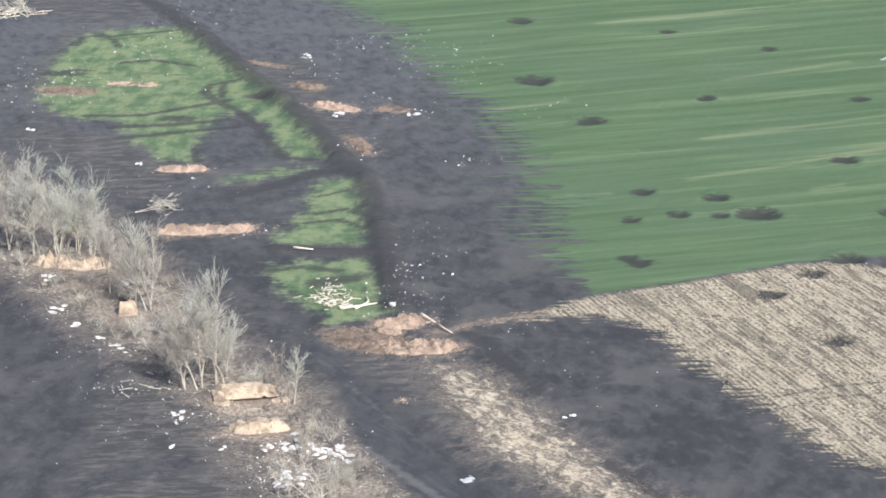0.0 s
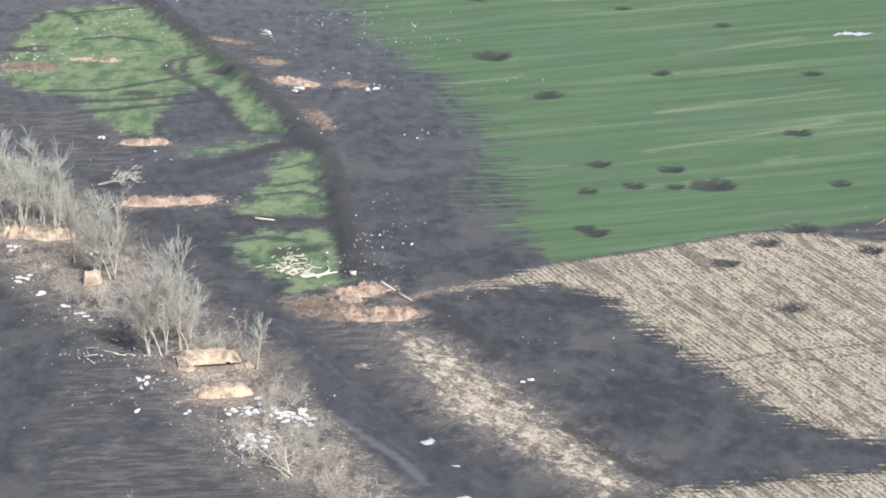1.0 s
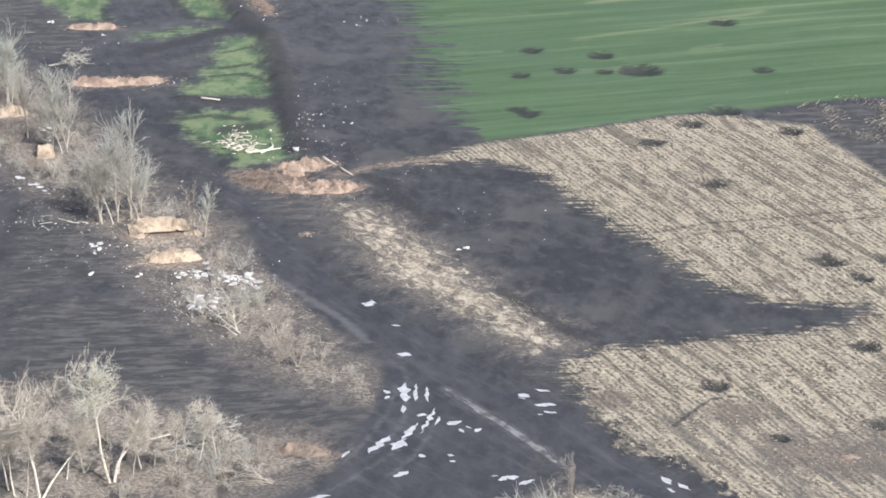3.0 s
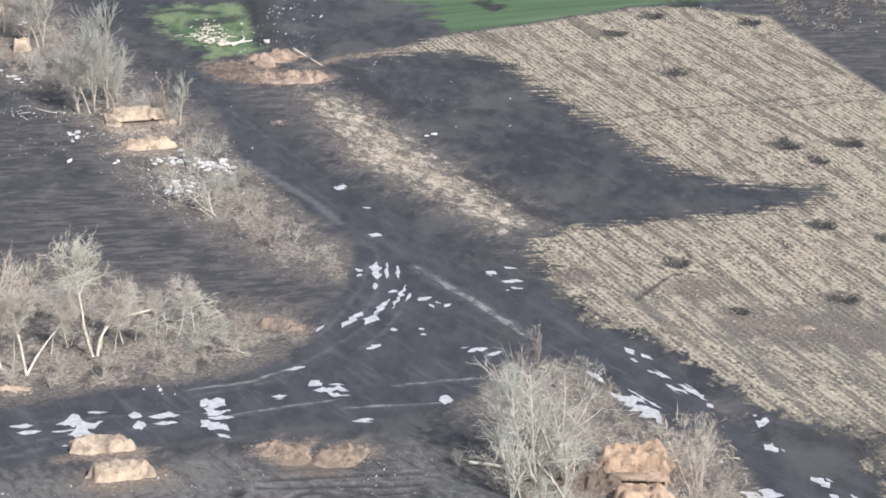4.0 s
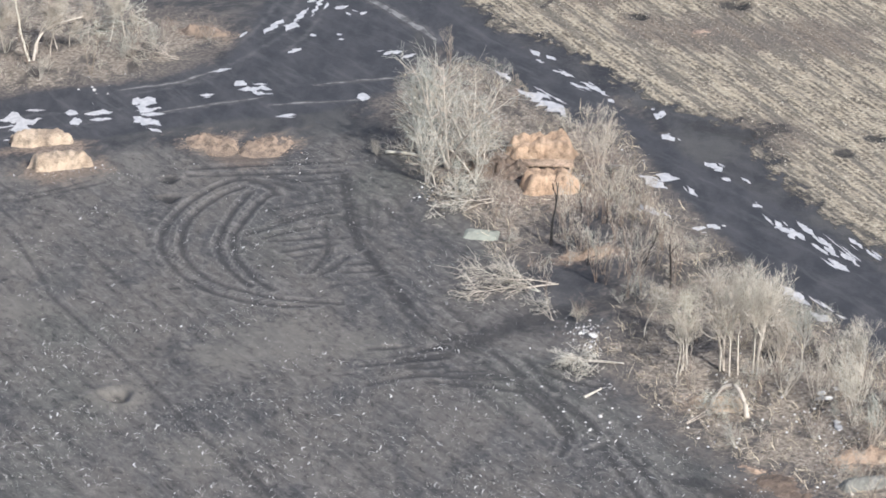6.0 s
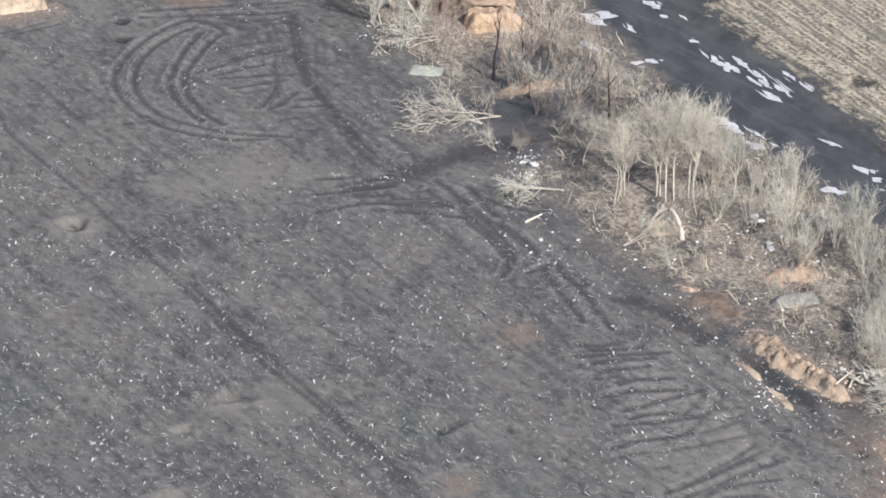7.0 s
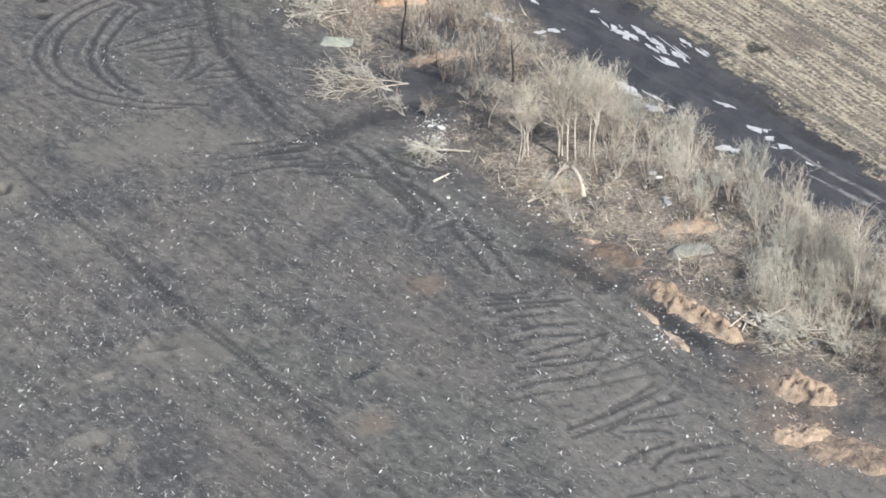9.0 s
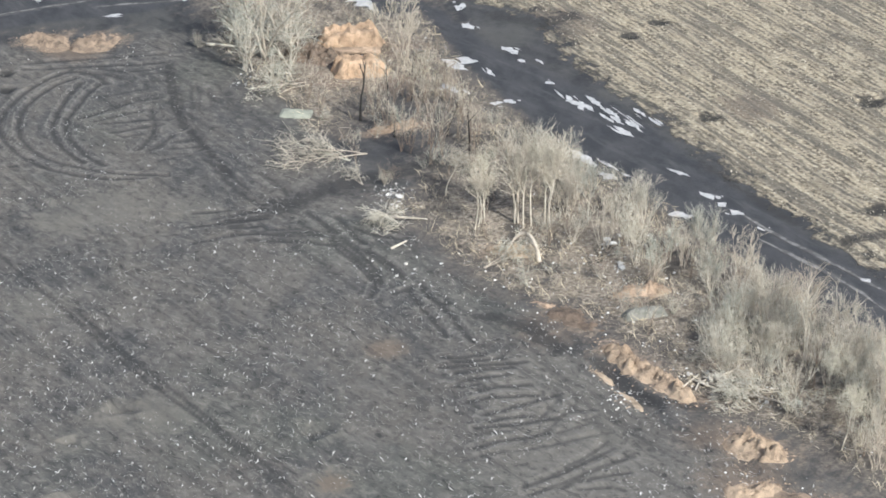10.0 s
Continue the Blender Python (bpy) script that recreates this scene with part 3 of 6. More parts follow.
RUTS_BEND = [
    [(6.1, -56.2), (7.8, -59.7), (9.1, -62.5), (9.9, -65.1), (10.0, -67.3), (9.5, -69.6)],
    [(7.0, -56.2), (8.9, -60.1), (10.2, -63.8), (10.6, -67.1)],
    [(9.4, -59.0), (11.1, -61.1), (12.1, -63.2), (12.8, -65.4)],
    [(13.0, -67.8), (14.0, -70.8), (15.0, -74.0), (16.3, -78.0)],
    [(15.6, -70.2), (17.0, -73.9), (17.7, -76.4), (18.7, -79.3)],
    [(14.4, -66.3), (15.1, -69.7), (16.7, -71.1)],
    [(11.7, -68.9), (13.6, -67.1)],
    [(6.6, -51.1), (8.2, -55.1), (9.1, -57.5)],
    [(3.8, -50.0), (5.4, -53.0), (6.6, -54.9)],
    [(-3.8, -54.8), (0.1, -54.9), (3.5, -54.6), (5.2, -55.5)],
    [(-2.1, -56.3), (2.3, -56.9), (6.4, -58.0)],
    [(8.5, -53.9), (10.5, -55.7), (13.4, -56.6)]]
RUTS_COMB = [
    [(15.8, -82.3), (17.4, -82.4), (19.3, -82.1)],
    [(16.5, -83.2), (18.1, -83.3), (21.1, -82.9)],
    [(15.5, -84.2), (19.1, -84.1), (23.2, -83.7)],
    [(16.6, -85.7), (19.0, -85.0), (21.8, -84.7)],
    [(17.3, -87.2), (19.4, -86.5), (21.5, -86.1)],
    [(18.6, -89.2), (20.3, -88.4), (23.4, -88.1)],
    [(17.4, -91.4), (19.7, -90.5), (23.8, -90.2)],
    [(19.0, -93.6), (21.3, -92.5), (23.4, -91.4), (25.9, -89.9)],
    [(19.3, -95.0), (21.2, -94.2), (23.1, -94.1)],
    [(18.1, -96.3), (20.9, -95.7), (23.4, -95.0), (25.3, -94.4)],
    [(17.6, -99.9), (19.7, -98.7), (22.2, -98.1), (24.1, -97.2)]]
RUTS_COMB_SOUTH = [
    [(16.5, -102.1), (19.1, -100.9), (22.0, -100.2), (24.8, -99.2), (27.3, -98.0), (29.9, -97.0)],
    [(23.4, -95.1), (24.5, -93.0), (25.6, -91.0)],
    [(24.1, -97.0), (25.4, -94.6), (26.5, -92.6), (27.3, -91.0)],
    [(25.1, -97.1), (26.7, -96.2), (28.4, -95.1)],
    [(26.2, -93.4), (28.6, -92.8)],
    [(29.2, -98.7), (27.8, -100.8), (26.2, -102.4), (24.1, -104.6), (22.3, -106.1)],
    [(31.3, -101.0), (28.2, -103.5), (26.1, -105.4), (24.6, -106.9)],
    [(18.3, -97.3), (21.0, -96.7)],
    [(22.1, -80.3), (21.2, -82.6)],
    [(16.3, -88.3), (18.9, -87.9)],
    [(27.3, -94.9), (28.7, -94.2)]]
RUTS_EDGE = [
    [(21.5, -106.7), (23.5, -105.3), (25.5, -103.8), (28.0, -101.6), (29.7, -100.0)],
    [(21.8, -108.1), (24.3, -106.4), (26.8, -104.4), (28.9, -102.9), (31.2, -101.5)],
    [(26.2, -105.8), (28.2, -105.0), (30.6, -104.5)],
    [(26.1, -107.2), (28.9, -106.9), (29.8, -107.7)],
    [(25.8, -111.4), (27.7, -110.3), (29.7, -109.0)],
    [(27.8, -113.2), (28.9, -111.3), (30.1, -110.2), (32.9, -109.5)],
    [(30.4, -110.6), (33.2, -109.8), (35.0, -109.4)],
    [(25.7, -117.4), (28.0, -116.4), (29.5, -115.6)],
    [(26.6, -119.2), (29.6, -118.5), (31.8, -118.3), (34.2, -117.7)],
    [(29.9, -115.3), (31.9, -114.6)],
    [(30.3, -112.2), (33.6, -111.3)],
    [(24.8, -112.6), (26.6, -111.5)]]
RUTS_BROAD = [
    [(23.1, -78.7), (24.5, -82.5), (25.8, -86.5), (26.9, -89.3), (28.1, -91.9)],
    [(28.7, -90.4), (30.2, -93.5), (31.6, -96.9), (32.9, -100.6)],
    [(22.4, -76.6), (24.1, -77.8)],
    [(28.6, -95.2), (29.4, -99.1)],
    [(-0.5, -39.4), (1.2, -42.4), (2.5, -44.9)]]
RUTS_LONG = [
    [(-50.2, -14.2), (-47.1, -19.7), (-44.1, -24.4), (-41.2, -30.7), (-38.9, -36.0)],
    [(-38.8, -37.5), (-32.7, -47.5), (-27.7, -55.6), (-23.9, -62.8), (-18.6, -71.9), (-14.7, -79.3), (-10.0, -87.3), (-5.4, -94.7), (-0.7, -103.0)],
    [(-0.7, -103.0), (3.8, -110.1), (7.1, -116.3), (9.7, -122.3)],
    [(-18.2, -70.6), (-12.7, -81.2), (-7.5, -89.6), (-2.6, -98.3), (2.1, -106.0)]]
RUTS_FAINT = [
    [(-26.5, -42.6), (-27.0, -51.0), (-26.9, -57.2), (-25.5, -67.8)],
    [(-25.8, -42.6), (-26.2, -51.6), (-26.2, -57.8), (-25.0, -67.2)],
    [(35.2, -104.7), (35.1, -109.5), (35.1, -115.0), (35.0, -118.3), (35.2, -121.7)],
    [(36.2, -112.1), (36.4, -117.5), (36.4, -121.7)]]
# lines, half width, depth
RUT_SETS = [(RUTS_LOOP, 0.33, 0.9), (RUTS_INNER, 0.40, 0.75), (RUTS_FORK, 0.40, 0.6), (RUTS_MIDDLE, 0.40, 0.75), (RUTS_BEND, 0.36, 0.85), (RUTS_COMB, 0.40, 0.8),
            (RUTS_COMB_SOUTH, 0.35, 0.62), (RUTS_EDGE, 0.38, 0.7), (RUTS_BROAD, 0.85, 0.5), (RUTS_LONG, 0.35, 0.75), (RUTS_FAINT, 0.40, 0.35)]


def smooth_line(points, step=0.6):
    """Catmull-Rom points along a line, evenly spaced."""
    p = [Vector(q) for q in points]
    p = [p[0] * 2 - p[1]] + p + [p[-1] * 2 - p[-2]]
    out = []
    for a, b, c, d in zip(p, p[1:], p[2:], p[3:]):
        n = max(2, int((c - b).length / step))
        for i in range(n):
            t = i / n
            out.append(0.5 * (2 * b + (c - a) * t + (2 * a - 5 * b + 4 * c - d) * t * t + (3 * b - a - 3 * c + d) * t ** 3))
    return out + [p[-2]]


def pressed(x, y):
    """How deep the wheels have pressed at many places, 0 to 1, and how far the soil is heaved up beside them."""
    deep, rim = np.zeros(len(x)), np.zeros(len(x))
    for lines, half, amount in RUT_SETS:
        for line in lines:
            pts = [tuple(q) for q in smooth_line(line, 1.2)]
            px, py = np.array(pts).T
            near = np.flatnonzero((x > px.min() - 2) & (x < px.max() + 2) & (y > py.min() - 2) & (y < py.max() + 2))
            if not len(near):
                continue
            far = np.full(len(near), 1e9)
            for (ax, ay), (bx, by) in zip(pts, pts[1:]):
                ex, ey = bx - ax, by - ay
                u = np.clip(((x[near] - ax) * ex + (y[near] - ay) * ey) / (ex * ex + ey * ey + 1e-9), 0, 1)
                far = np.minimum(far, np.hypot(x[near] - ax - u * ex, y[near] - ay - u * ey))
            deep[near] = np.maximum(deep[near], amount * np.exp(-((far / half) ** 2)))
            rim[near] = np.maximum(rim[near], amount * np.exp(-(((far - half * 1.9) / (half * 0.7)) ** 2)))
    return deep, rim * (1 - np.clip(deep * 2, 0, 1))


# ---- ground ----
def spaced():
    """Grid lines: fine over the place, ever wider towards the horizon."""
    xs = np.concatenate([[-4000, -2000, -1000, -600, -400, -280, -210], np.arange(-165, -44, 0.8), np.arange(-44, 46, 0.3), np.arange(46.5, 95, 0.8), [105, 130, 170, 240, 340, 500, 800, 1500, 3000, 4000]])
    ys = np.concatenate([[-4000, -2500, -1500, -900, -600, -400, -300, -220, -180], np.arange(-150, -125, 0.7), np.arange(-125, 0, 0.32), np.arange(0.3, 130, 0.7), np.arange(130, 345, 1.0), [350, 360, 380, 410, 450, 520, 620, 800, 1100, 1600, 2400, 4000]])
    return xs, ys


def waves(x, y, length, seed):
    """A smooth sum of sines for gentle, uneven ground."""
    r = np.random.default_rng(seed)
    out = np.zeros_like(x)
    for k in range(7):
        a, f, p = r.uniform(0, 2 * np.pi), 2 * np.pi / (length * r.uniform(0.6, 1.6)), r.uniform(0, 6.28)
        out += np.sin((x * np.cos(a) + y * np.sin(a)) * f + p) / 7
    return out


def relief(x, y):
    z = 0.25 * waves(x, y, 30, 1) + 0.06 * waves(x, y, 5, 2) + 0.05 * waves(x, y, 2.2, 3)
    for some, depth in ((CRATERS_CROP, 0.16), (CRATERS_STUBBLE, 0.24), (CRATERS_NEAR, 0.30), (CRATERS_LOOP, 0.25)):
        for (cx, cy), r in some:
            near = (np.abs(x - cx) < 3 * r) & (np.abs(y - cy) < 3 * r)
            d = np.hypot(x[near] - cx, y[near] - cy) / r * (1 + 0.15 * np.sin(3 * np.arctan2(y[near] - cy, x[near] - cx) + cx))
            z[near] += r * depth * (-np.exp(-((d * 1.6) ** 2)) + 0.35 * np.exp(-(((d - 0.95) * 3.2) ** 2)))
    for (ax, ay, bx, by), half, depth in TRENCHES:
        near = (x > min(ax, bx) - 3) & (x < max(ax, bx) + 3) & (y > min(ay, by) - 3) & (y < max(ay, by) + 3)
        ex, ey = bx - ax, by - ay
        u = np.clip(((x[near] - ax) * ex + (y[near] - ay) * ey) / (ex * ex + ey * ey), 0, 1)
        d = np.hypot(x[near] - ax - u * ex, y[near] - ay - u * ey)
        z[near] -= depth * np.exp(-((d / half) ** 4))
    return z


GRID_X, GRID_Y = spaced()
FLAT_X, FLAT_Y = [g.ravel() for g in np.meshgrid(GRID_X, GRID_Y)]
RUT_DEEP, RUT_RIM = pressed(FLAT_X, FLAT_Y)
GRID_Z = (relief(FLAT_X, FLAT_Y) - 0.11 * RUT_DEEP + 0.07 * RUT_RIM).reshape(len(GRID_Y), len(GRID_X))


def surface(x, y):
    """Heights of the ground sheet itself at many places."""
    i = np.clip(np.searchsorted(GRID_X, x) - 1, 0, len(GRID_X) - 2)
    j = np.clip(np.searchsorted(GRID_Y, y) - 1, 0, len(GRID_Y) - 2)
    u = (x - GRID_X[i]) / (GRID_X[i + 1] - GRID_X[i])
    v = (y - GRID_Y[j]) / (GRID_Y[j + 1] - GRID_Y[j])
    return (GRID_Z[j, i] * (1 - u) + GRID_Z[j, i + 1] * u) * (1 - v) + (GRID_Z[j + 1, i] * (1 - u) + GRID_Z[j + 1, i + 1] * u) * v


def ground_height(x, y):
    return float(surface(np.array([float(x)]), np.array([float(y)]))[0])


def ground_material():
    m = Mat("burnt_field_and_crops", 0.95)
    n_fine = m.noise(m.pos, 2.2, 6, 0.7)
    n_mid = m.noise(m.mapped(0, (1.25, 0.6, 1)), 0.28, 6, 0.65)
    n_big = m.noise(m.pos, 0.035, 4, 0.55)
    lick = m.noise(m.mapped(5, (0.09, 0.75, 1)), 1.0, 4, 0.6)          # tongues of the fire's edge
    lick_s = m.noise(m.mapped(3, (0.20, 1.1, 1)), 1.0, 5, 0.65)
    rows_g = m.noise(m.mapped(ROWS - 4, (0.015, 0.33, 1)), 1.0, 4, 0.6)
    # burnt soil
    smear = m.noise(m.mapped(20, (0.55, 0.26, 1)), 1.0, 7, 0.72)
    grit = m.noise(m.pos, 5.5, 4, 0.8)
    burnt = m.mix(m.step(n_mid, 0.32, 0.68), (0.037, 0.038, 0.042), (0.070, 0.069, 0.071))
    ashy = m.noise(m.pos, 0.06, 5, 0.65, 0.5)
    burnt = m.mix(m.math("MULTIPLY", m.step(ashy, 0.50, 0.62), 0.6), burnt, (0.098, 0.096, 0.090))
    burnt = m.mix(m.math("MULTIPLY", m.step(ashy, 0.46, 0.36), 0.6), burnt, (0.032, 0.033, 0.038))
    burnt = m.mix(m.math("MULTIPLY", m.step(smear, 0.50, 0.72), 0.6), burnt, (0.100, 0.096, 0.093))
    burnt = m.mix(m.math("MULTIPLY", m.step(smear, 0.46, 0.30), 0.4), burnt, (0.030, 0.031, 0.035))
    burnt = m.mix(m.math("MULTIPLY", m.step(grit, 0.56, 0.74), 0.6), burnt, (0.15, 0.145, 0.135))
    # distance haze painted on: burnt soil turns paler and bluer far off
    burnt = m.mix(m.math("MULTIPLY", m.attr("far_haze"), m.step(smear, 0.30, 0.62)), burnt, (0.108, 0.111, 0.119))
    # the near field: ash over tilled soil with brown, olive and blue-grey patches
    drill = m.noise(m.mapped(-55, (0.75, 1.2, 1)), 1.0, 8, 0.78, 0.5)
    furrow = m.noise(m.mapped(-57, (0.03, 0.8, 1)), 1.0, 3, 0.6)
    tint = m.noise(m.mapped(0, (1.2, 0.7, 1)), 0.075, 7, 0.72, 0.6)
    near = m.mix(m.step(tint, 0.40, 0.58), (0.080, 0.0785, 0.078), (0.128, 0.118, 0.107))
    near = m.mix(m.math("MULTIPLY", m.step(n_big, 0.50, 0.60), 0.75), near, (0.104, 0.105, 0.094))
    near = m.mix(m.math("MULTIPLY", m.step(n_mid, 0.50, 0.66), 0.6), near, (0.152, 0.141, 0.130))
    near = m.mix(m.math("MULTIPLY", m.step(n_mid, 0.46, 0.34), 0.5), near, (0.058, 0.058, 0.058))
    near = m.mix(m.math("MULTIPLY", m.step(m.attr("worn"), 0.25, 0.85), 0.85), near, m.mix(n_mid, (0.132, 0.124, 0.113), (0.176, 0.164, 0.147)))
    near = m.mix(m.math("MULTIPLY", m.step(drill, 0.50, 0.64), 0.75), near, (0.205, 0.191, 0.175))
    near = m.mix(m.math("MULTIPLY", m.step(drill, 0.48, 0.36), 0.85), near, (0.042, 0.042, 0.042))
    near = m.mix(m.math("MULTIPLY", m.step(furrow, 0.46, 0.35), 0.42), near, (0.048, 0.048, 0.049))
    near = m.mix(m.math("MULTIPLY", m.step(furrow, 0.54, 0.66), 0.35), near, (0.168, 0.158, 0.147))
    near = m.mix(m.math("MULTIPLY", m.step(grit, 0.58, 0.74), 0.5), near, (0.25, 0.235, 0.21))
    halo = m.math("ADD", m.attr("halo"), m.math("MULTIPLY", m.math("SUBTRACT", drill, 0.5), 1.8))
    near = m.mix(m.math("MULTIPLY", m.step(halo, 0.25, 0.9), 0.5), near, (0.185, 0.172, 0.150))
    rust = m.math("ADD", m.attr("rust"), m.math("MULTIPLY", m.math("SUBTRACT", drill, 0.5), 1.8))
    near = m.mix(m.math("MULTIPLY", m.step(rust, 0.25, 0.9), 0.45), near, (0.20, 0.145, 0.105))
    # half-burnt ground with streaks of dead grass
    blot = m.noise(m.mapped(-30, (1.0, 0.5, 1)), 0.55, 8, 0.74)
    strip = m.noise(m.mapped(8, (0.28, 0.9, 1)), 0.75, 9, 0.78, 0.15)
    singe = m.math("ADD", m.attr("singed"), m.math("MULTIPLY", m.math("SUBTRACT", blot, 0.5), 18.0))
    burnt = m.mix(m.math("MULTIPLY", m.step(singe, -1.0, 3.0), 0.75), burnt, m.mix(m.step(strip, 0.45, 0.60), (0.055, 0.054, 0.055), (0.132, 0.123, 0.113)))
    # brown half-burnt soil beside the tree belts and the grass verge
    apron = m.math("ADD", m.attr("apron"), m.math("MULTIPLY", m.math("SUBTRACT", blot, 0.52), 2.6))
    burnt = m.mix(m.math("MULTIPLY", m.step(apron, 0.35, 0.95), 0.75), burnt, m.mix(m.step(n_fine, 0.36, 0.64), (0.078, 0.070, 0.064), (0.205, 0.176, 0.148)))
    col = m.mix(m.step(m.math("ADD", m.attr("near"), m.math("MULTIPLY", m.math("SUBTRACT", n_mid, 0.5), 12.0)), -3, 4), burnt, near)
    # leaf litter and dead grass under the trees
    litter = m.mix(m.step(n_fine, 0.35, 0.65), (0.115, 0.097, 0.080), (0.355, 0.305, 0.245))
    litter = m.mix(m.step(n_mid, 0.48, 0.62), litter, (0.082, 0.073, 0.065))
    edge = m.math("MULTIPLY", m.math("SUBTRACT", m.noise(m.pos, 0.22, 6, 0.75), 0.55), 22.0)
    col = m.mix(m.math("MULTIPLY", m.step(m.math("ADD", m.attr("litter"), edge), -1.0, 1.5), 0.9), col, litter)
    # winter crop
    crop = m.mix(m.step(rows_g, 0.35, 0.65), (0.068, 0.110, 0.055), (0.094, 0.142, 0.076))
    crop = m.mix(m.math("MULTIPLY", m.step(rows_g, 0.56, 0.72), 0.6), crop, (0.185, 0.218, 0.118))
    crop = m.mix(m.math("MULTIPLY", m.step(n_fine, 0.50, 0.75), 0.4), crop, (0.10, 0.15, 0.085))
    crop = m.mix(m.math("MULTIPLY", m.step(n_big, 0.48, 0.66), 0.5), crop, (0.085, 0.125, 0.075))
    thin = m.noise(m.mapped(ROWS - 4, (0.035, 1.0, 1)), 1.0, 4, 0.65)
    crop = m.mix(m.math("MULTIPLY", m.step(thin, 0.54, 0.70), 0.45), crop, (0.165, 0.205, 0.11))
    tram = m.math("ADD", m.attr("tramline"), m.math("MULTIPLY", m.math("SUBTRACT", rows_g, 0.5), 2.4))
    crop = m.mix(m.math("MULTIPLY", m.step(tram, 0.35, 1.1), 0.42), crop, (0.25, 0.26, 0.15))
    off = m.math("MULTIPLY", m.math("SUBTRACT", lick, 0.5), 42.0)
    off = m.math("ADD", off, m.math("MULTIPLY", m.math("SUBTRACT", lick_s, 0.5), 20.0))
    off = m.math("MULTIPLY", off, m.math("SUBTRACT", 1.0, m.attr("calm")))
    col = m.mix(m.step(m.math("ADD", m.attr("crop"), off), -0.5, 0.6), col, crop)
    off_w = m.math("ADD", m.math("MULTIPLY", m.math("SUBTRACT", lick_s, 0.53), 9.0), m.math("MULTIPLY", m.math("SUBTRACT", m.math("ADD", m.math("MULTIPLY", n_mid, 0.5), m.math("MULTIPLY", blot, 0.5)), 0.5), 15.0))
    col = m.mix(m.step(m.math("ADD", m.attr("west_crop"), off_w), -1.5, 1.8), col, m.mix(m.math("MULTIPLY", m.step(n_mid, 0.40, 0.60), 0.75), crop, (0.20, 0.235, 0.125)))
    # stubble in drilled rows 0.75 m apart
    across = m.node("ShaderNodeSeparateXYZ")
    m.put(across.inputs[0], m.mapped(ROWS - 90))
    wob = m.math("ADD", across.outputs["Y"], m.math("MULTIPLY", m.noise(m.pos, 0.9, 3), 0.55))
    ridge = m.math("SINE", m.math("MULTIPLY", wob, 2 * math.pi / 0.75))
    clump = m.noise(m.mapped(ROWS - 90, (0.26, 0.95, 1)), 1.0, 6, 0.8, 0.5)
    wide = m.noise(m.mapped(ROWS - 90, (0.04, 0.7, 1)), 1.0, 4, 0.7)
    heap_up = m.math("ADD", m.math("MULTIPLY", ridge, 0.034), m.math("ADD", m.math("MULTIPLY", clump, 0.6), m.math("MULTIPLY", n_fine, 0.4)))
    straw = m.mix(m.step(heap_up, 0.42, 0.54), (0.098, 0.084, 0.067), (0.40, 0.343, 0.252))
    straw = m.mix(m.math("MULTIPLY", m.step(n_fine, 0.52, 0.64), 0.8), straw, (0.61, 0.54, 0.415))
    straw = m.mix(m.math("MULTIPLY", m.step(wide, 0.51, 0.60), 0.7), straw, (0.100, 0.088, 0.071))
    straw = m.mix(m.math("MULTIPLY", m.step(n_mid, 0.52, 0.66), 0.5), straw, (0.14, 0.122, 0.092))
    rut_dir = m.noise(m.mapped(-58, (0.35, 0.7, 1)), 0.6, 8, 0.75, 0.4)
    lick_e = m.math("ADD", m.math("MULTIPLY", lick_s, m.math("SUBTRACT", 1.0, m.attr("south"))), m.math("MULTIPLY", rut_dir, m.attr("south")))
    off_s = m.math("MULTIPLY", m.math("SUBTRACT", m.math("ADD", m.math("MULTIPLY", lick_e, 0.6), m.math("MULTIPLY", blot, 0.4)), 0.5), 26.0)
    off_s = m.math("MULTIPLY", off_s, m.math("SUBTRACT", 1.0, m.attr("calm")))
    brown = m.math("ADD", m.attr("brown"), m.math("MULTIPLY", m.math("SUBTRACT", smear, 0.5), 1.6))
    straw = m.mix(m.math("MULTIPLY", m.step(brown, 0.3, 0.8), 0.7), straw, m.mix(n_fine, (0.075, 0.062, 0.053), (0.205, 0.165, 0.135)))
    straw = m.mix(m.math("MULTIPLY", m.attr("south"), m.math("MULTIPLY", m.step(wide, 0.42, 0.58), 0.42)), straw, m.mix(n_fine, (0.10, 0.092, 0.084), (0.235, 0.215, 0.185)))
    smask = m.step(m.math("ADD", m.attr("stubble"), off_s), -0.8, 1.2)
    col = m.mix(smask, col, straw)
    tuft = m.noise(m.mapped(-56, (0.42, 0.75, 1)), 1.0, 8, 0.78, 0.5)
    rag = m.math("MULTIPLY", m.math("SUBTRACT", m.math("ADD", m.math("MULTIPLY", tuft, 0.6), m.math("MULTIPLY", m.noise(m.pos, 0.25, 6, 0.75), 0.4)), 0.54), 34.0)
    col = m.mix(m.math("MULTIPLY", m.step(m.math("ADD", m.attr("verge"), rag), -2.5, 2.5), 0.85), col, m.mix(m.step(m.math("ADD", m.math("MULTIPLY", tuft, 0.6), m.math("MULTIPLY", n_fine, 0.4)), 0.42, 0.58), (0.17, 0.142, 0.11), (0.60, 0.515, 0.385)))
    # trodden soil spilt round the dug heaps
    dug = m.math("ADD", m.attr("dug"), m.math("MULTIPLY", m.math("SUBTRACT", blot, 0.5), 2.2))
    spilt = m.mix(m.step(n_fine, 0.34, 0.62), (0.105, 0.085, 0.070), (0.315, 0.245, 0.19))
    col = m.mix(m.math("MULTIPLY", m.step(dug, 0.35, 0.85), 0.8), col, spilt)
    # dark disturbed soil round craters
    soil = m.math("ADD", m.attr("soil"), m.math("MULTIPLY", m.math("SUBTRACT", m.noise(m.mapped(6, (0.5, 1.2, 1)), 1.0, 5, 0.7), 0.5), 1.3))
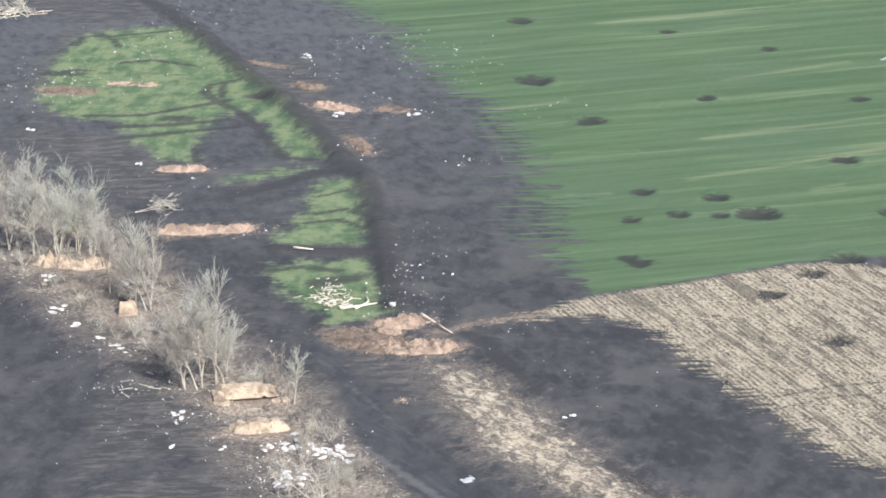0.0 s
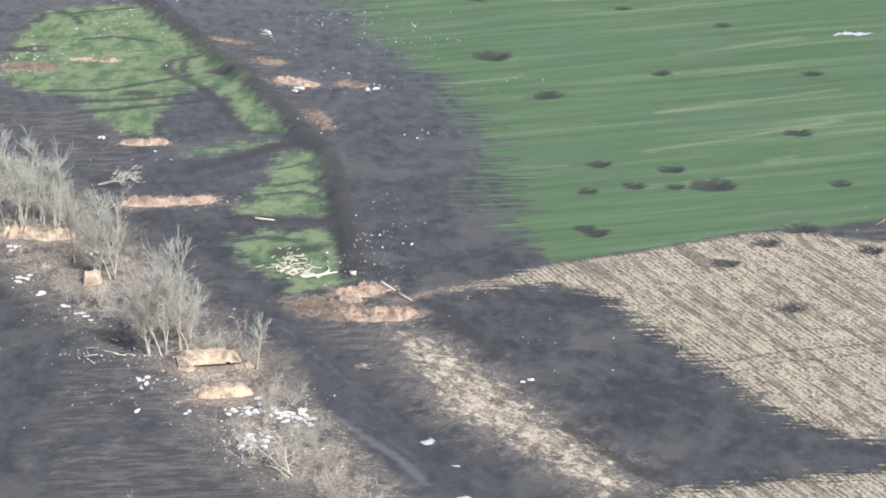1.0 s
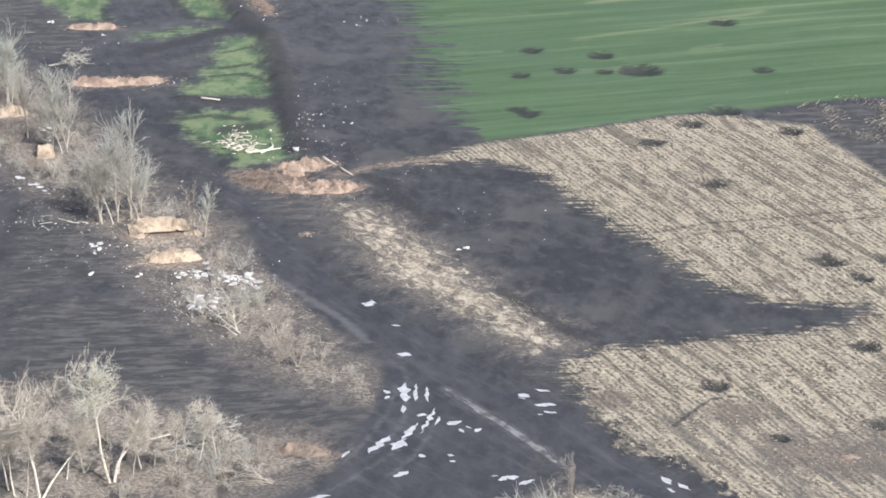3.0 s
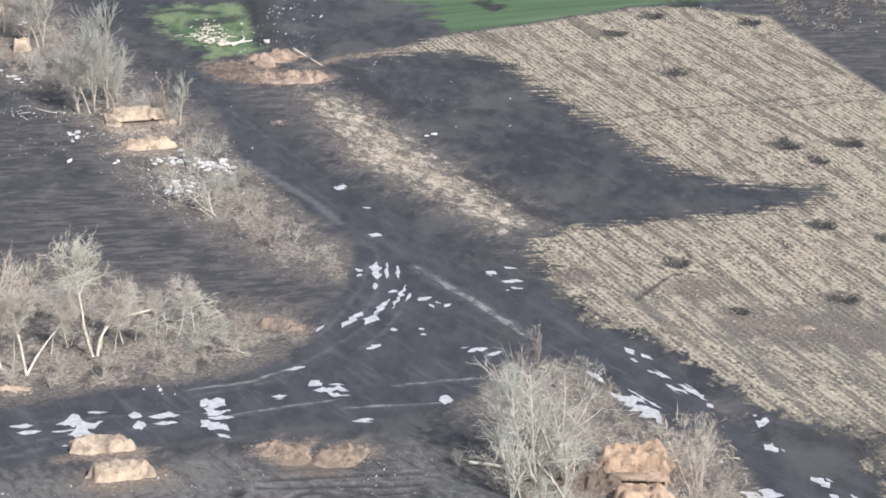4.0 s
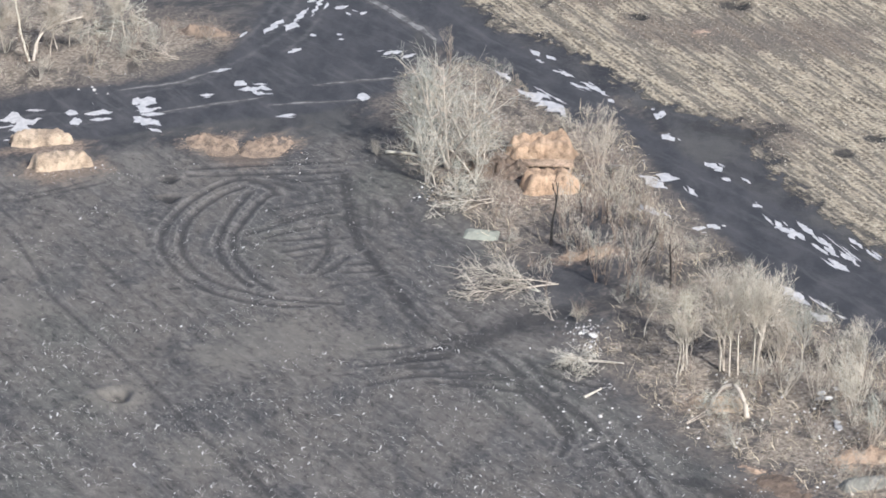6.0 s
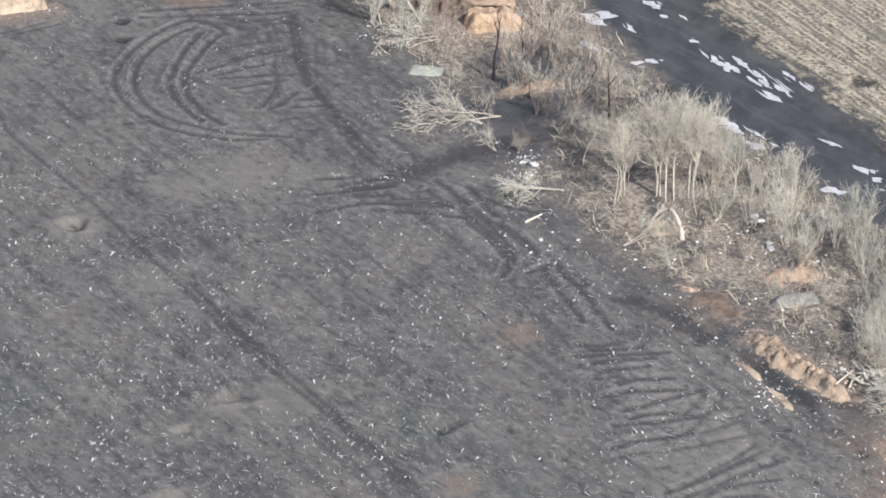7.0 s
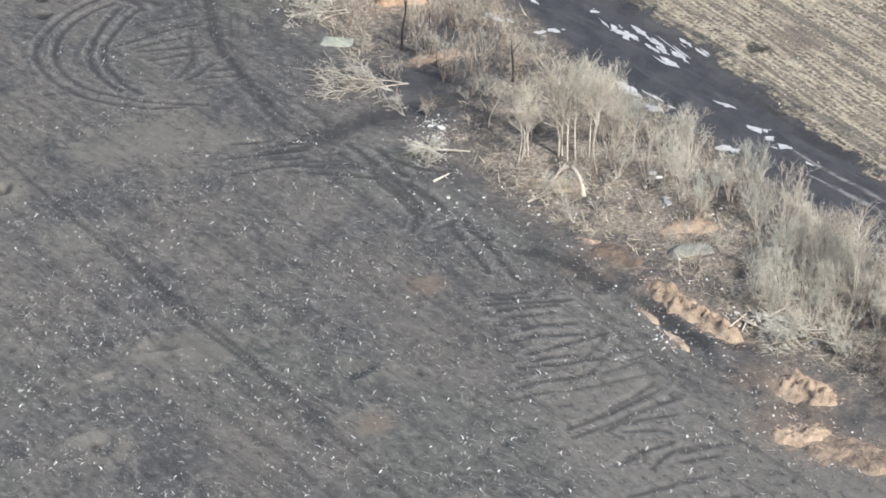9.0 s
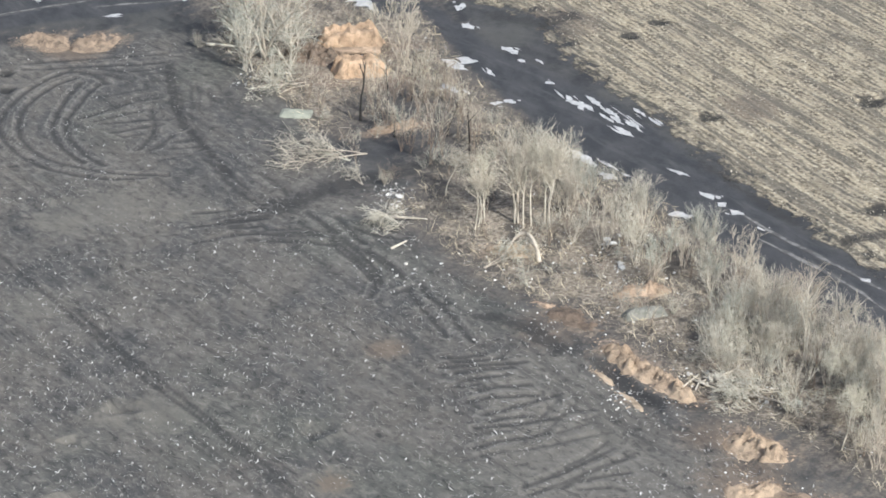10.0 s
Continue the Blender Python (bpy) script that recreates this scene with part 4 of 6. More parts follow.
    col = m.mix(m.math("MULTIPLY", m.step(soil, 0.35, 0.75), 0.9), col, m.mix(n_fine, (0.022, 0.023, 0.024), (0.052, 0.051, 0.050)))
    # scorched banks and lines, and the trench pit's painted shade
    black = m.math("ADD", m.attr("scorch_shade"), m.math("MULTIPLY", m.math("SUBTRACT", m.math("ADD", m.math("MULTIPLY", m.noise(m.pos, 0.8, 5, 0.75), 0.6), m.math("MULTIPLY", lick_s, 0.4)), 0.5), 2.0))
    col = m.mix(m.math("MULTIPLY", m.step(black, 0.25, 0.75), 0.78), col, m.mix(n_fine, (0.024, 0.024, 0.027), (0.066, 0.064, 0.062)))
    # packed dirt road
    road = m.mix(m.step(n_mid, 0.35, 0.65), (0.043, 0.045, 0.050), (0.066, 0.066, 0.071))
    road = m.mix(m.math("MULTIPLY", m.step(m.math("ADD", m.attr("wheel"), m.math("MULTIPLY", m.math("SUBTRACT", m.noise(m.pos, 0.7, 4, 0.6), 0.5), 1.3)), 0.4, 1.0), 0.5), road, (0.16, 0.155, 0.15))
    road = m.mix(m.math("MULTIPLY", m.step(m.noise(m.mapped(-56, (0.10, 0.55, 1)), 1.0, 7, 0.72, 0.3), 0.49, 0.70), 0.5), road, (0.115, 0.113, 0.113))
    r_off = m.math("MULTIPLY", m.math("SUBTRACT", m.noise(m.pos, 0.6, 5, 0.7), 0.5), 3.0)
    col = m.mix(m.step(m.math("ADD", m.attr("road"), r_off), -0.8, 0.8), col, road)
    # soil pressed dark and damp in the ruts, dry and crumbled on their rims
    press = m.math("ADD", m.attr("rutted"), m.math("MULTIPLY", m.math("SUBTRACT", m.noise(m.pos, 0.9, 5, 0.7), 0.5), 0.9))
    col = m.mix(m.math("MULTIPLY", m.step(press, 0.20, 0.78), 0.74), col, m.mix(n_fine, (0.034, 0.034, 0.035), (0.064, 0.062, 0.061)))
    heave = m.math("ADD", m.attr("rut_rim"), m.math("MULTIPLY", m.math("SUBTRACT", drill, 0.5), 1.2))
    col = m.mix(m.math("MULTIPLY", m.step(heave, 0.35, 0.95), 0.6), col, (0.215, 0.203, 0.188))
    m.colour(col)
    h = m.math("ADD", m.math("MULTIPLY", n_fine, 0.5), m.math("MULTIPLY", m.math("MULTIPLY", heap_up, smask), 1.2))
    clods = m.math("MULTIPLY", m.step(m.attr("near"), -3, 4), m.math("ADD", m.math("MULTIPLY", drill, 0.8), m.math("MULTIPLY", furrow, 0.5)))
    h = m.math("ADD", h, clods)
    m.bump(h, 0.22, 0.9)
    return m.mat


def build_ground():
    xs, ys = spaced()
    gx, gy = np.meshgrid(xs, ys)
    x, y = gx.ravel(), gy.ravel()
    pts = np.c_[x, y]
    nx, ny = len(xs), len(ys)
    me = bpy.data.meshes.new("ground")
    k = np.arange(nx * ny).reshape(ny, nx)
    quads = np.stack([k[:-1, :-1], k[:-1, 1:], k[1:, 1:], k[1:, :-1]], -1).reshape(-1, 4)
    me.vertices.add(nx * ny)
    me.loops.add(quads.size)
    me.polygons.add(len(quads))
    me.vertices.foreach_set("co", np.c_[x, y, GRID_Z.ravel()].ravel())
    me.loops.foreach_set("vertex_index", quads.ravel())
    me.polygons.foreach_set("loop_start", np.arange(0, quads.size, 4))
    me.polygons.foreach_set("use_smooth", np.ones(len(quads), bool))
    me.update()
    me.validate()
    fields = {
        "crop": signed(pts, EAST_CROP),
        "west_crop": np.max([signed(pts, o) for o in (WEST_CROP_A, WEST_CROP_B, WEST_CROP_C, WEST_STRIP)], 0),
        "stubble": signed(pts, STUBBLE),
        "verge": signed(pts, VERGE),
        "road": np.maximum(signed(pts, ROAD), signed(pts, SIDE_ROAD)),
        "litter": np.minimum(np.max([signed(pts, o) for o in (BELT_A, BELT_B, BELT_C)], 0), 1.0 - signed(pts, CHARRED)),
        "near": signed(pts, [(-200.0, 2.0), (-49.2, -5.5), (-32.1, -1.9), (-8.9, 3.5), (-0.0, -13.5), (9.3, -43.4), (21.5, -69.3), (40.4, -97.3), (70.0, -150.0), (-200.0, -250.0)]),
    }
    soil = np.zeros(len(x))
    for (cx, cy), r in CRATERS_CROP + CRATERS_STUBBLE:
        soil = np.maximum(soil, np.exp(-((np.hypot(x - cx, y - cy) / (r * 1.0)) ** 2)))
    for (cx, cy), r in CRATERS_NEAR:
        soil = np.maximum(soil, 0.6 * np.exp(-((np.hypot(x - cx, y - cy) / (r * 0.5)) ** 2)))
    for (cx, cy), r in CRATERS_LOOP:
        soil = np.maximum(soil, 0.85 * np.exp(-((np.hypot(x - cx, y - cy) / r) ** 2)))
    fields["soil"] = soil
    fields["apron"] = np.clip(1 + np.maximum(fields["litter"], fields["verge"]) / 9, 0, 1)
    fields["dug"] = np.max([along(pts, [ends[:2], ends[2:]], wide * 0.95) * min(1.0, 0.5 + high * 0.5) for ends, wide, high, _, _, _ in HEAPS + BANKS] + [0.8 * along(pts, [(-34.3, 128.6), (-28.2, 133.0), (-21.2, 137.0)], 2.6)], 0)
    fields["singed"] = np.max([signed(pts, o) for o in SINGED], 0)
    fields["worn"] = np.clip(np.max([signed(pts, o) for o in WORN], 0) / 6 + 0.5, 0, 1)
    fields["halo"] = np.max([np.exp(-((np.hypot(x - cx, y - cy) / r) ** 2)) for (cx, cy), r in HALOS], 0)
    fields["rust"] = np.max([np.exp(-((np.hypot(x - cx, y - cy) / r) ** 2)) for (cx, cy), r in RUSTY], 0)
    fields["calm"] = 0.93 * np.clip(1.6 * np.max([along(pts, line, 9.0) for line in ([(-10.7, 147.9), (-4.1, 151.1), (10.9, 161.0), (32.7, 168.1), (45.3, 173.0), (120.0, 204.0)], [(30.5, 156.5), (41.5, 126.1), (62.0, 80.0)])], 0), 0, 1)
    fields["tramline"] = np.max([along(pts, line, 1.3) for line in TRAMLINES], 0)
    fields["brown"] = np.max([np.exp(-((np.hypot(x - cx, (y - cy) * 0.8) / r) ** 2)) for (cx, cy), r in BROWN_SPOTS], 0)
    fields["south"] = np.clip((52 - y) / 14, 0, 1)
    fields["wheel"] = np.max([along(pts, line, max(w, 0.95)) * (1.15 if n < 3 else 0.72) for n, (line, w) in enumerate(PALE_LINES)], 0)
    # painted haze, growing with y from 140 m on
    fields["far_haze"] = 0.75 * np.clip((y - 140) / 150, 0, 1)
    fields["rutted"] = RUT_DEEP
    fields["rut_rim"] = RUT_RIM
    fields["scorch_shade"] = np.max([along(pts, line, w) for line, w in SCORCH_AND_SHADE], 0)
    for name, values in fields.items():
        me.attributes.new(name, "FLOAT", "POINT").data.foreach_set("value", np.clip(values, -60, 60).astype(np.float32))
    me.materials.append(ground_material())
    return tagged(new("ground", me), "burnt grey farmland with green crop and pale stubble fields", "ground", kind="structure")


ground = build_ground()


# ---- building helpers ----
def mesh_from(name, verts, faces, material, smooth=True):
    me = bpy.data.meshes.new(name)
    me.from_pydata(verts, [], faces)
    me.materials.append(material)
    if smooth:
        me.polygons.foreach_set("use_smooth", np.ones(len(me.polygons), bool))
    me.update()
    return me


def thing(name, place, label, category, group=""):
    e = new(name)
    e.matrix_basis = place
    return tagged(e, label, category, group)


def attach(name, me, parent, label=""):
    ob = new(name, me)
    ob.parent = parent
    return tagged(ob, label)


class Tubes:
    """Collects tapered three- to five-sided tubes."""

    def __init__(self):
        self.v, self.f = [], []

    def tube(self, pts, radii, sides=4):
        base = len(self.v)
        for i, (p, r) in enumerate(zip(pts, radii)):
            d = (pts[min(i + 1, len(pts) - 1)] - pts[max(i - 1, 0)]).normalized()
            u = d.orthogonal().normalized()
            w = d.cross(u)
            for k in range(sides):
                a = 2 * math.pi * k / sides
                self.v.append(p + (u * math.cos(a) + w * math.sin(a)) * r)
        for i in range(len(pts) - 1):
            for k in range(sides):
                a, b = base + i * sides + k, base + i * sides + (k + 1) % sides
                self.f.append((a, b, b + sides, a + sides))
        self.f.append(tuple(base + (len(pts) - 1) * sides + k for k in range(sides)))


def bough(r, start, way, length, bend, steps):
    """Points of a wandering branch."""
    pts, d = [start], way.normalized()
    for _ in range(steps):
        d = (d + Vector((r.gauss(0, bend), r.gauss(0, bend), r.gauss(0, bend) + 0.04))).normalized()
        pts.append(pts[-1] + d * length / steps)
    return pts


def aside(r, d, angle):
    """A direction turned away from d by an angle in degrees, to a random side."""
    u = d.orthogonal().normalized()
    u = (Matrix.Rotation(r.uniform(0, 2 * math.pi), 3, d) @ u)
    a = radians(angle)
    return (d * math.cos(a) + u * math.sin(a)).normalized()


def grow(seed, stems, spread, limbs, twigs, fork=0.35, twig_len=0.22, thick=0.016, lean=0.0, fine=1.0, rise=0.28, bend=0.06, wide=1.0):
    """A bare tree one unit high: tubes of the stems and limbs, and tubes of the twigs."""
    r = random.Random(seed)
    wood, crown = Tubes(), Tubes()
    for s in range(stems):
        out = aside(r, Vector((lean, 0, 1)).normalized(), spread * r.uniform(0.3, 1.0) if stems > 1 else r.uniform(0, 6))
        h = r.uniform(0.78, 0.95) if stems > 1 else 0.9
        base = Vector((r.gauss(0, 0.03), r.gauss(0, 0.03), 0)) if stems > 1 else Vector((0, 0, 0))
        trunk = bough(r, base, out, h, bend, 7)
        th = thick * (0.75 if stems > 1 else 1.0)
        wood.tube(trunk, [th * (1 - 0.8 * i / 7) for i in range(8)], 5)
        for n in range(limbs):
            u = r.uniform(fork, 0.97)
            i = min(int(u * 7), 6)
            p = trunk[i].lerp(trunk[i + 1], u * 7 - i)
            d = (trunk[i + 1] - trunk[i]).normalized()
            ll = r.uniform(0.18, 0.36) * (1.25 - u * 0.6)
            limb = bough(r, p, (aside(r, d, wide * r.uniform(24, 50)) + Vector((0, 0, rise))), ll, 0.13, 4)
            rad = th * 0.55 * (1.1 - 0.5 * u)
            wood.tube(limb, [rad, rad * 0.85, rad * 0.68, rad * 0.5, rad * 0.3], 4)
            for q in range(twigs):
                w = r.uniform(0.2, 1.0)
                j = min(int(w * 4), 3)
                tp = limb[j].lerp(limb[j + 1], w * 4 - j)
                td = (limb[j + 1] - limb[j]).normalized()
                tl = twig_len * r.uniform(0.35, 1.0)
                twig = bough(r, tp, aside(r, td, wide * r.uniform(18, 46)) + Vector((0, 0, rise * 0.5)), tl, 0.13, 3)
                crown.tube(twig, [0.0042 * fine, 0.0033 * fine, 0.0023 * fine, 0.0011 * fine], 3)
                for _ in range(2):
                    k = r.randint(1, 2)
                    sprig = bough(r, twig[k], aside(r, (twig[k + 1] - twig[k]).normalized(), wide * r.uniform(18, 42)), tl * r.uniform(0.3, 0.6), 0.12, 2)
                    crown.tube(sprig, [0.0028 * fine, 0.0021 * fine, 0.0010 * fine], 3)
    return wood, crown


def make_tree(name, seed, label, category, group, bark, twig, **shape):
    e = thing(name, Matrix.Translation((0, 0, -50)), label, category, group)
    wood, crown = grow(seed, **shape)
    attach("trunk", mesh_from("trunk", wood.v, wood.f, bark), e)
    attach("crown", mesh_from("crown", crown.v, crown.f, twig), e)
    return e


def place_copies(protos, spots, seed):
    """Stands copies of the prototypes at (x, y, height); the prototypes themselves take the first spots."""
    r = random.Random(seed)
    for n, (x, y, h) in enumerate(spots):
        src = protos[n % len(protos)]
        m = Matrix.Translation((x, y, ground_height(x, y) - 0.1)) @ Matrix.Rotation(r.uniform(0, 6.28), 4, "Z") @ Matrix.Diagonal((h, h, h, 1))
        if n < len(protos):
            src.matrix_basis = m
        else:
            c = copy_thing(src, Matrix.Identity(4))
            c.matrix_basis = m


def inside_points(outline, count, seed, margin=1.0):
    r = np.random.default_rng(seed)
    poly = np.array(outline)
    lo, hi = poly.min(0), poly.max(0)
    out = []
    while len(out) < count:
        p = r.uniform(lo, hi, (400, 2))
        d = signed(p, outline)
        out += [tuple(q) for q in p[d > margin]]
    return out[:count]


def clear_of_banks(x, y):
    """No growth on the dug banks nor on the trodden ground before them."""
    return all(not (min(e[0], e[2]) - 0.6 < x < max(e[0], e[2]) + 0.6 and e[1] - 7.0 < y < e[1] + deep + 0.5) for e, deep, *_ in BANKS)


# ---- trees ----
GROVE = "bare trees of the shelterbelt"
tall = [make_tree("tree", 11 + k, "tall bare tree with pale twigs in dry undergrowth", "tree", GROVE, MAT_BARE, MAT_TWIG, stems=2 + k % 3, spread=10, limbs=15, twigs=5, fork=0.36, thick=0.013, fine=0.50, bend=0.06, wide=1.15) for k in range(4)]
TALL_A = [(-96.0, 161.8, 13.3), (-92.3, 159.4, 12.9), (-89.0, 158.3, 12.4), (-86.1, 159.7, 11.7), (-83.9, 158.5, 8.8), (-62.1, 106.0, 10.4),
          (-60.4, 106.1, 12.1), (-58.7, 108.2, 13.6), (-57.7, 110.3, 7.2), (-72.0, 135.7, 10.7)]
TALL_C = [(20.3, -54.0, 7.6), (21.2, -52.7, 7.9), (24.2, -52.7, 9.9),
          (27.4, -53.4, 10.3), (25.5, -54.0, 9.7), (44.9, -75.1, 5.2), (46.8, -79.9, 6.6), (48.2, -84.5, 9.0), (50.8, -84.6, 7.9), (53.2, -91.4, 7.0), (51.4, -90.2, 6.7), (53.1, -97.8, 8.2), (61.0, -97.0, 9.0), (60.0, -112.0, 9.0), (66.0, -106.0, 8.0)]
crowned = [make_tree("tree", 161 + k, "dense bare tree with a rounded grey-green crown", "tree", GROVE, MAT_BARE, MAT_GREY_TWIG, stems=5, spread=32, limbs=12, twigs=4, fork=0.2, thick=0.016, fine=0.60, rise=0.12, bend=0.10, wide=1.5) for k in range(3)]
place_copies(crowned, [(-1.0, -6.8, 13.6), (-4.0, -3.9, 10.0), (1.4, -0.8, 9.4), (2.2, -11.0, 7.6), (-2.7, -11.2, 7.6), (0.2, -15.3, 4.9)], 13)
place_copies(tall, TALL_C, 3)
ashen = [make_tree("tree", 211 + k, "tall bare grey-green tree with fine upright branches", "tree", GROVE, MAT_BARK, MAT_GREY_TWIG, stems=3, spread=17, limbs=15, twigs=7, fork=0.26, thick=0.014, fine=0.62, bend=0.07) for k in range(3)]
place_copies(ashen, TALL_A, 14)
slim = [make_tree("slim_tree", 31 + k, "slender pale-barked bare tree with a high crown", "tree", GROVE, MAT_BARE, MAT_TWIG, stems=1, spread=0, limbs=30, twigs=12, fork=0.56, thick=0.013, fine=0.52, rise=0.05, twig_len=0.17, bend=0.12, wide=1.7) for k in range(3)]
SLIM = [(-54.3, 17.0, 14.0), (-48.2, 22.6, 12.9), (-47.6, 24.9, 8.3), (-38.1, 30.1, 6.8), (-57.2, 18.4, 8.2), (17.7, -46.2, 5.4), (27.6, -54.0, 9.1), (49.0, -101.7, 6.0), (51.4, -93.5, 6.1)]
SLIM_MORE = [(-58.1, 19.8, 10.1), (-56.0, 18.4, 10.0), (-52.7, 23.1, 7.9), (-51.2, 24.8, 7.0), (-45.5, 26.6, 6.4), (-44.3, 27.4, 4.8), (-42.2, 29.1, 5.3), (-39.8, 29.2, 5.6), (-36.5, 31.8, 3.2), (-46.0, 24.2, 6.0)]
place_copies(slim, SLIM + [(x, y, h * 0.92) for x, y, h in SLIM_MORE], 4)
grey = [make_tree("grey_tree", 51 + k, "grey bare tree with sparse spreading branches", "tree", GROVE, MAT_BARK, MAT_GREY_TWIG, stems=1, spread=0, limbs=16, twigs=5, fork=0.3, twig_len=0.26) for k in range(2)]
place_copies(grey, [(-78.5, 142.5, 10.5), (-74.0, 136.8, 11.1), (-48.5, 101.8, 6.7), (31.4, -54.0, 6.2), (38.6, -62.7, 4.3), (40.7, -62.7, 5.2), (41.9, -65.1, 6.3), (41.5, -63.7, 5.7)], 5)
broom = [make_tree("broom_tree", 71 + k, "broom-shaped bare shrub tree with upright shoots", "tree", GROVE, MAT_BARE, (MAT_PALE_TWIG, MAT_TWIG, MAT_GREY_TWIG)[k], stems=9, spread=38, limbs=6, twigs=4, fork=0.30, thick=0.009, fine=0.66, twig_len=0.18, rise=0.4, wide=1.1) for k in range(3)]
broom_spots = [(x, y, rng.uniform(3.8, 6.8)) for x, y in inside_points([(22.0, -42.5), (26.8, -39.7), (35.1, -50.1), (41.8, -61.1), (48.5, -75.2), (55.0, -89.3), (66.0, -115.0), (56.0, -110.0), (46.4, -90.0), (38.0, -74.8), (28.8, -58.0)], 33, 65, 0.3)]
thicket_spots = [(x, y, rng.uniform(2.6, 5.2)) for x, y in inside_points([(37.5, -74.8), (44.7, -72.6), (49.9, -80.0), (56.2, -91.5), (53.3, -107.9), (47.7, -100.7), (42.4, -93.1), (39.2, -86.4)], 46, 66, 0.2)]
place_copies(broom, broom_spots + thicket_spots + [(14.6, -8.5, 7.6), (36.8, -54.1, 5.0), (34.2, -52.8, 3.9), (39.8, -63.7, 4.8), (-8.3, -3.8, 2.1)], 6)
char = [make_tree("charred_tree", 91 + k, "charred black tree stump in the shelterbelt", "tree", "charred trees", MAT_CHAR, MAT_CHAR, stems=1, spread=0, limbs=3, twigs=1, fork=0.5, thick=0.022) for k in range(2)]
place_copies(char, [(9.5, -25.8, 7.7), (20.7, -35.5, 6.4), (12.6, -21.0, 5.6), (-45.5, 83.6, 3.9), (15.2, -20.5, 4.6), (18.6, -30.2, 4.8), (13.0, -30.5, 3.4)], 7)


# ---- bushes ----
bush = [make_tree("bush", 101 + k, "low leafless bush among dead grass", "bush", "bushes of the shelterbelt", MAT_BARK, (MAT_TWIG, MAT_BROWN_TWIG, MAT_GREY_TWIG)[k % 3], stems=7, spread=48, limbs=5, twigs=4, fork=0.15, thick=0.011, twig_len=0.3, fine=0.7, wide=1.45) for k in range(6)]
spots = []
for outline, count, seed in ((BELT_A, 200, 1), (BELT_B, 60, 2), (BELT_C, 105, 3)):
    for x, y in inside_points(outline, count, seed):
        if -100 < x < 75 and y < 190 and clear_of_banks(x, y):
            spots.append((x, y, rng.uniform(1.2, 3.6)))
place_copies(bush, spots, 8)


# ---- heaps of dug-out earth ----
def heap(x0, y0, x1, y1, width, height, material, label, seed, lumps=0.25):
    """A rough ridge of spoil from one end to the other."""
    name = "earth_mound"
    length = math.hypot(x1 - x0, y1 - y0) + width
    nu, nv = max(18, int(length / 0.18)), max(18, int(width / 0.16))
    verts, faces = [], []
    r = random.Random(seed * 17)
    count = max(5, int(length * width / 2.2))
    lumps_at = [((k + 0.5) / count * (length - width * 0.5) - (length - width * 0.5) / 2 + r.uniform(-0.3, 0.3), r.uniform(-0.26, 0.26) * width,
                 width * r.uniform(0.15, 0.36), r.uniform(0.2, 0.65)) for k in range(count)]
    for i in range(nu + 1):
        for j in range(nv + 1):
            px, py = (i / nu - 0.5) * length * 1.15, (j / nv - 0.5) * width * 1.25
            wx, wy = px + 0.8 * noise.noise(Vector((px * 0.8, py * 0.8, seed))), py + 0.8 * noise.noise(Vector((px * 0.8, py * 0.8, seed + 40)))
            left = 1.0
            for lx, ly, lr, amp in lumps_at:
                left *= 1 - amp * math.exp(-(((wx - lx) ** 2 + (wy - ly) ** 2) / (lr * lr)))
            crest = math.exp(-((wy / (0.34 * width)) ** 2)) * max(0.0, 1 - abs(2 * wx / length) ** 4)
            h = 1 - left * (1 - 0.66 * crest)
            h *= 0.30 + 0.70 * min(1.0, max(0.0, 0.72 + 1.5 * noise.noise(Vector((px * 0.42, py * 0.55, seed * 2.3)))))
            h *= 0.90 + 0.13 * math.sin(px * 3.4 + 2.0 * noise.noise(Vector((px * 0.6, py * 0.9, seed * 5.0))))
            rough = noise.fractal(Vector((px * 1.3, py * 1.3, seed * 3.0)), 0.45, 2.2, 6)
            edge = min(1.0, max(0.0, math.hypot(2 * px / (length * 1.15), 2 * py / (width * 1.25)) ** 4 - 0.25))
            verts.append((px, py, height * (0.92 * h + 0.55 * rough * min(1.0, 1.5 * h)) - 0.10 - 0.5 * edge * (1 - h)))
    for i in range(nu):
        for j in range(nv):
            a = i * (nv + 1) + j
            faces.append((a, a + nv + 1, a + nv + 2, a + 1))
    ob = new(name, mesh_from(name, verts, faces, material))
    cx, cy = (x0 + x1) / 2, (y0 + y1) / 2
    ob.matrix_basis = Matrix.Translation((cx, cy, ground_height(cx, cy))) @ Matrix.Rotation(math.atan2(y1 - y0, x1 - x0), 4, "Z")
    r = random.Random(seed + 900)
    cv, cf = [], []
    ca, sa = math.cos(math.atan2(y1 - y0, x1 - x0)), math.sin(math.atan2(y1 - y0, x1 - x0))
    for _ in range(int(70 * length * width / 9)):
        a, k = r.uniform(0, 6.28), 0.72 + abs(r.gauss(0, 0.32))
        px, py = math.cos(a) * length / 2 * k, math.sin(a) * width / 2 * k
        wx, wy = cx + px * ca - py * sa, cy + px * sa + py * ca
        z, size, base = ground_height(wx, wy), 0.03 + 0.17 * r.random() ** 2, len(cv)
        for e in range(5):
            b = e * 1.2566 + r.uniform(-0.3, 0.3)
            cv.append((wx + math.cos(b) * size * r.uniform(0.6, 1.2), wy + math.sin(b) * size * r.uniform(0.6, 1.2), z - 0.03))
        cv.append((wx, wy, z + size * r.uniform(0.4, 0.8)))
        cf += [(base + e, base + (e + 1) % 5, base + 5) for e in range(5)]
    tagged(new("clods", mesh_from("clods", cv, cf, material, smooth=False)), "loose clods of dug earth round a mound", "clods", kind="stuff")
    return tagged(ob, label, "earth mound", "spoil heaps")


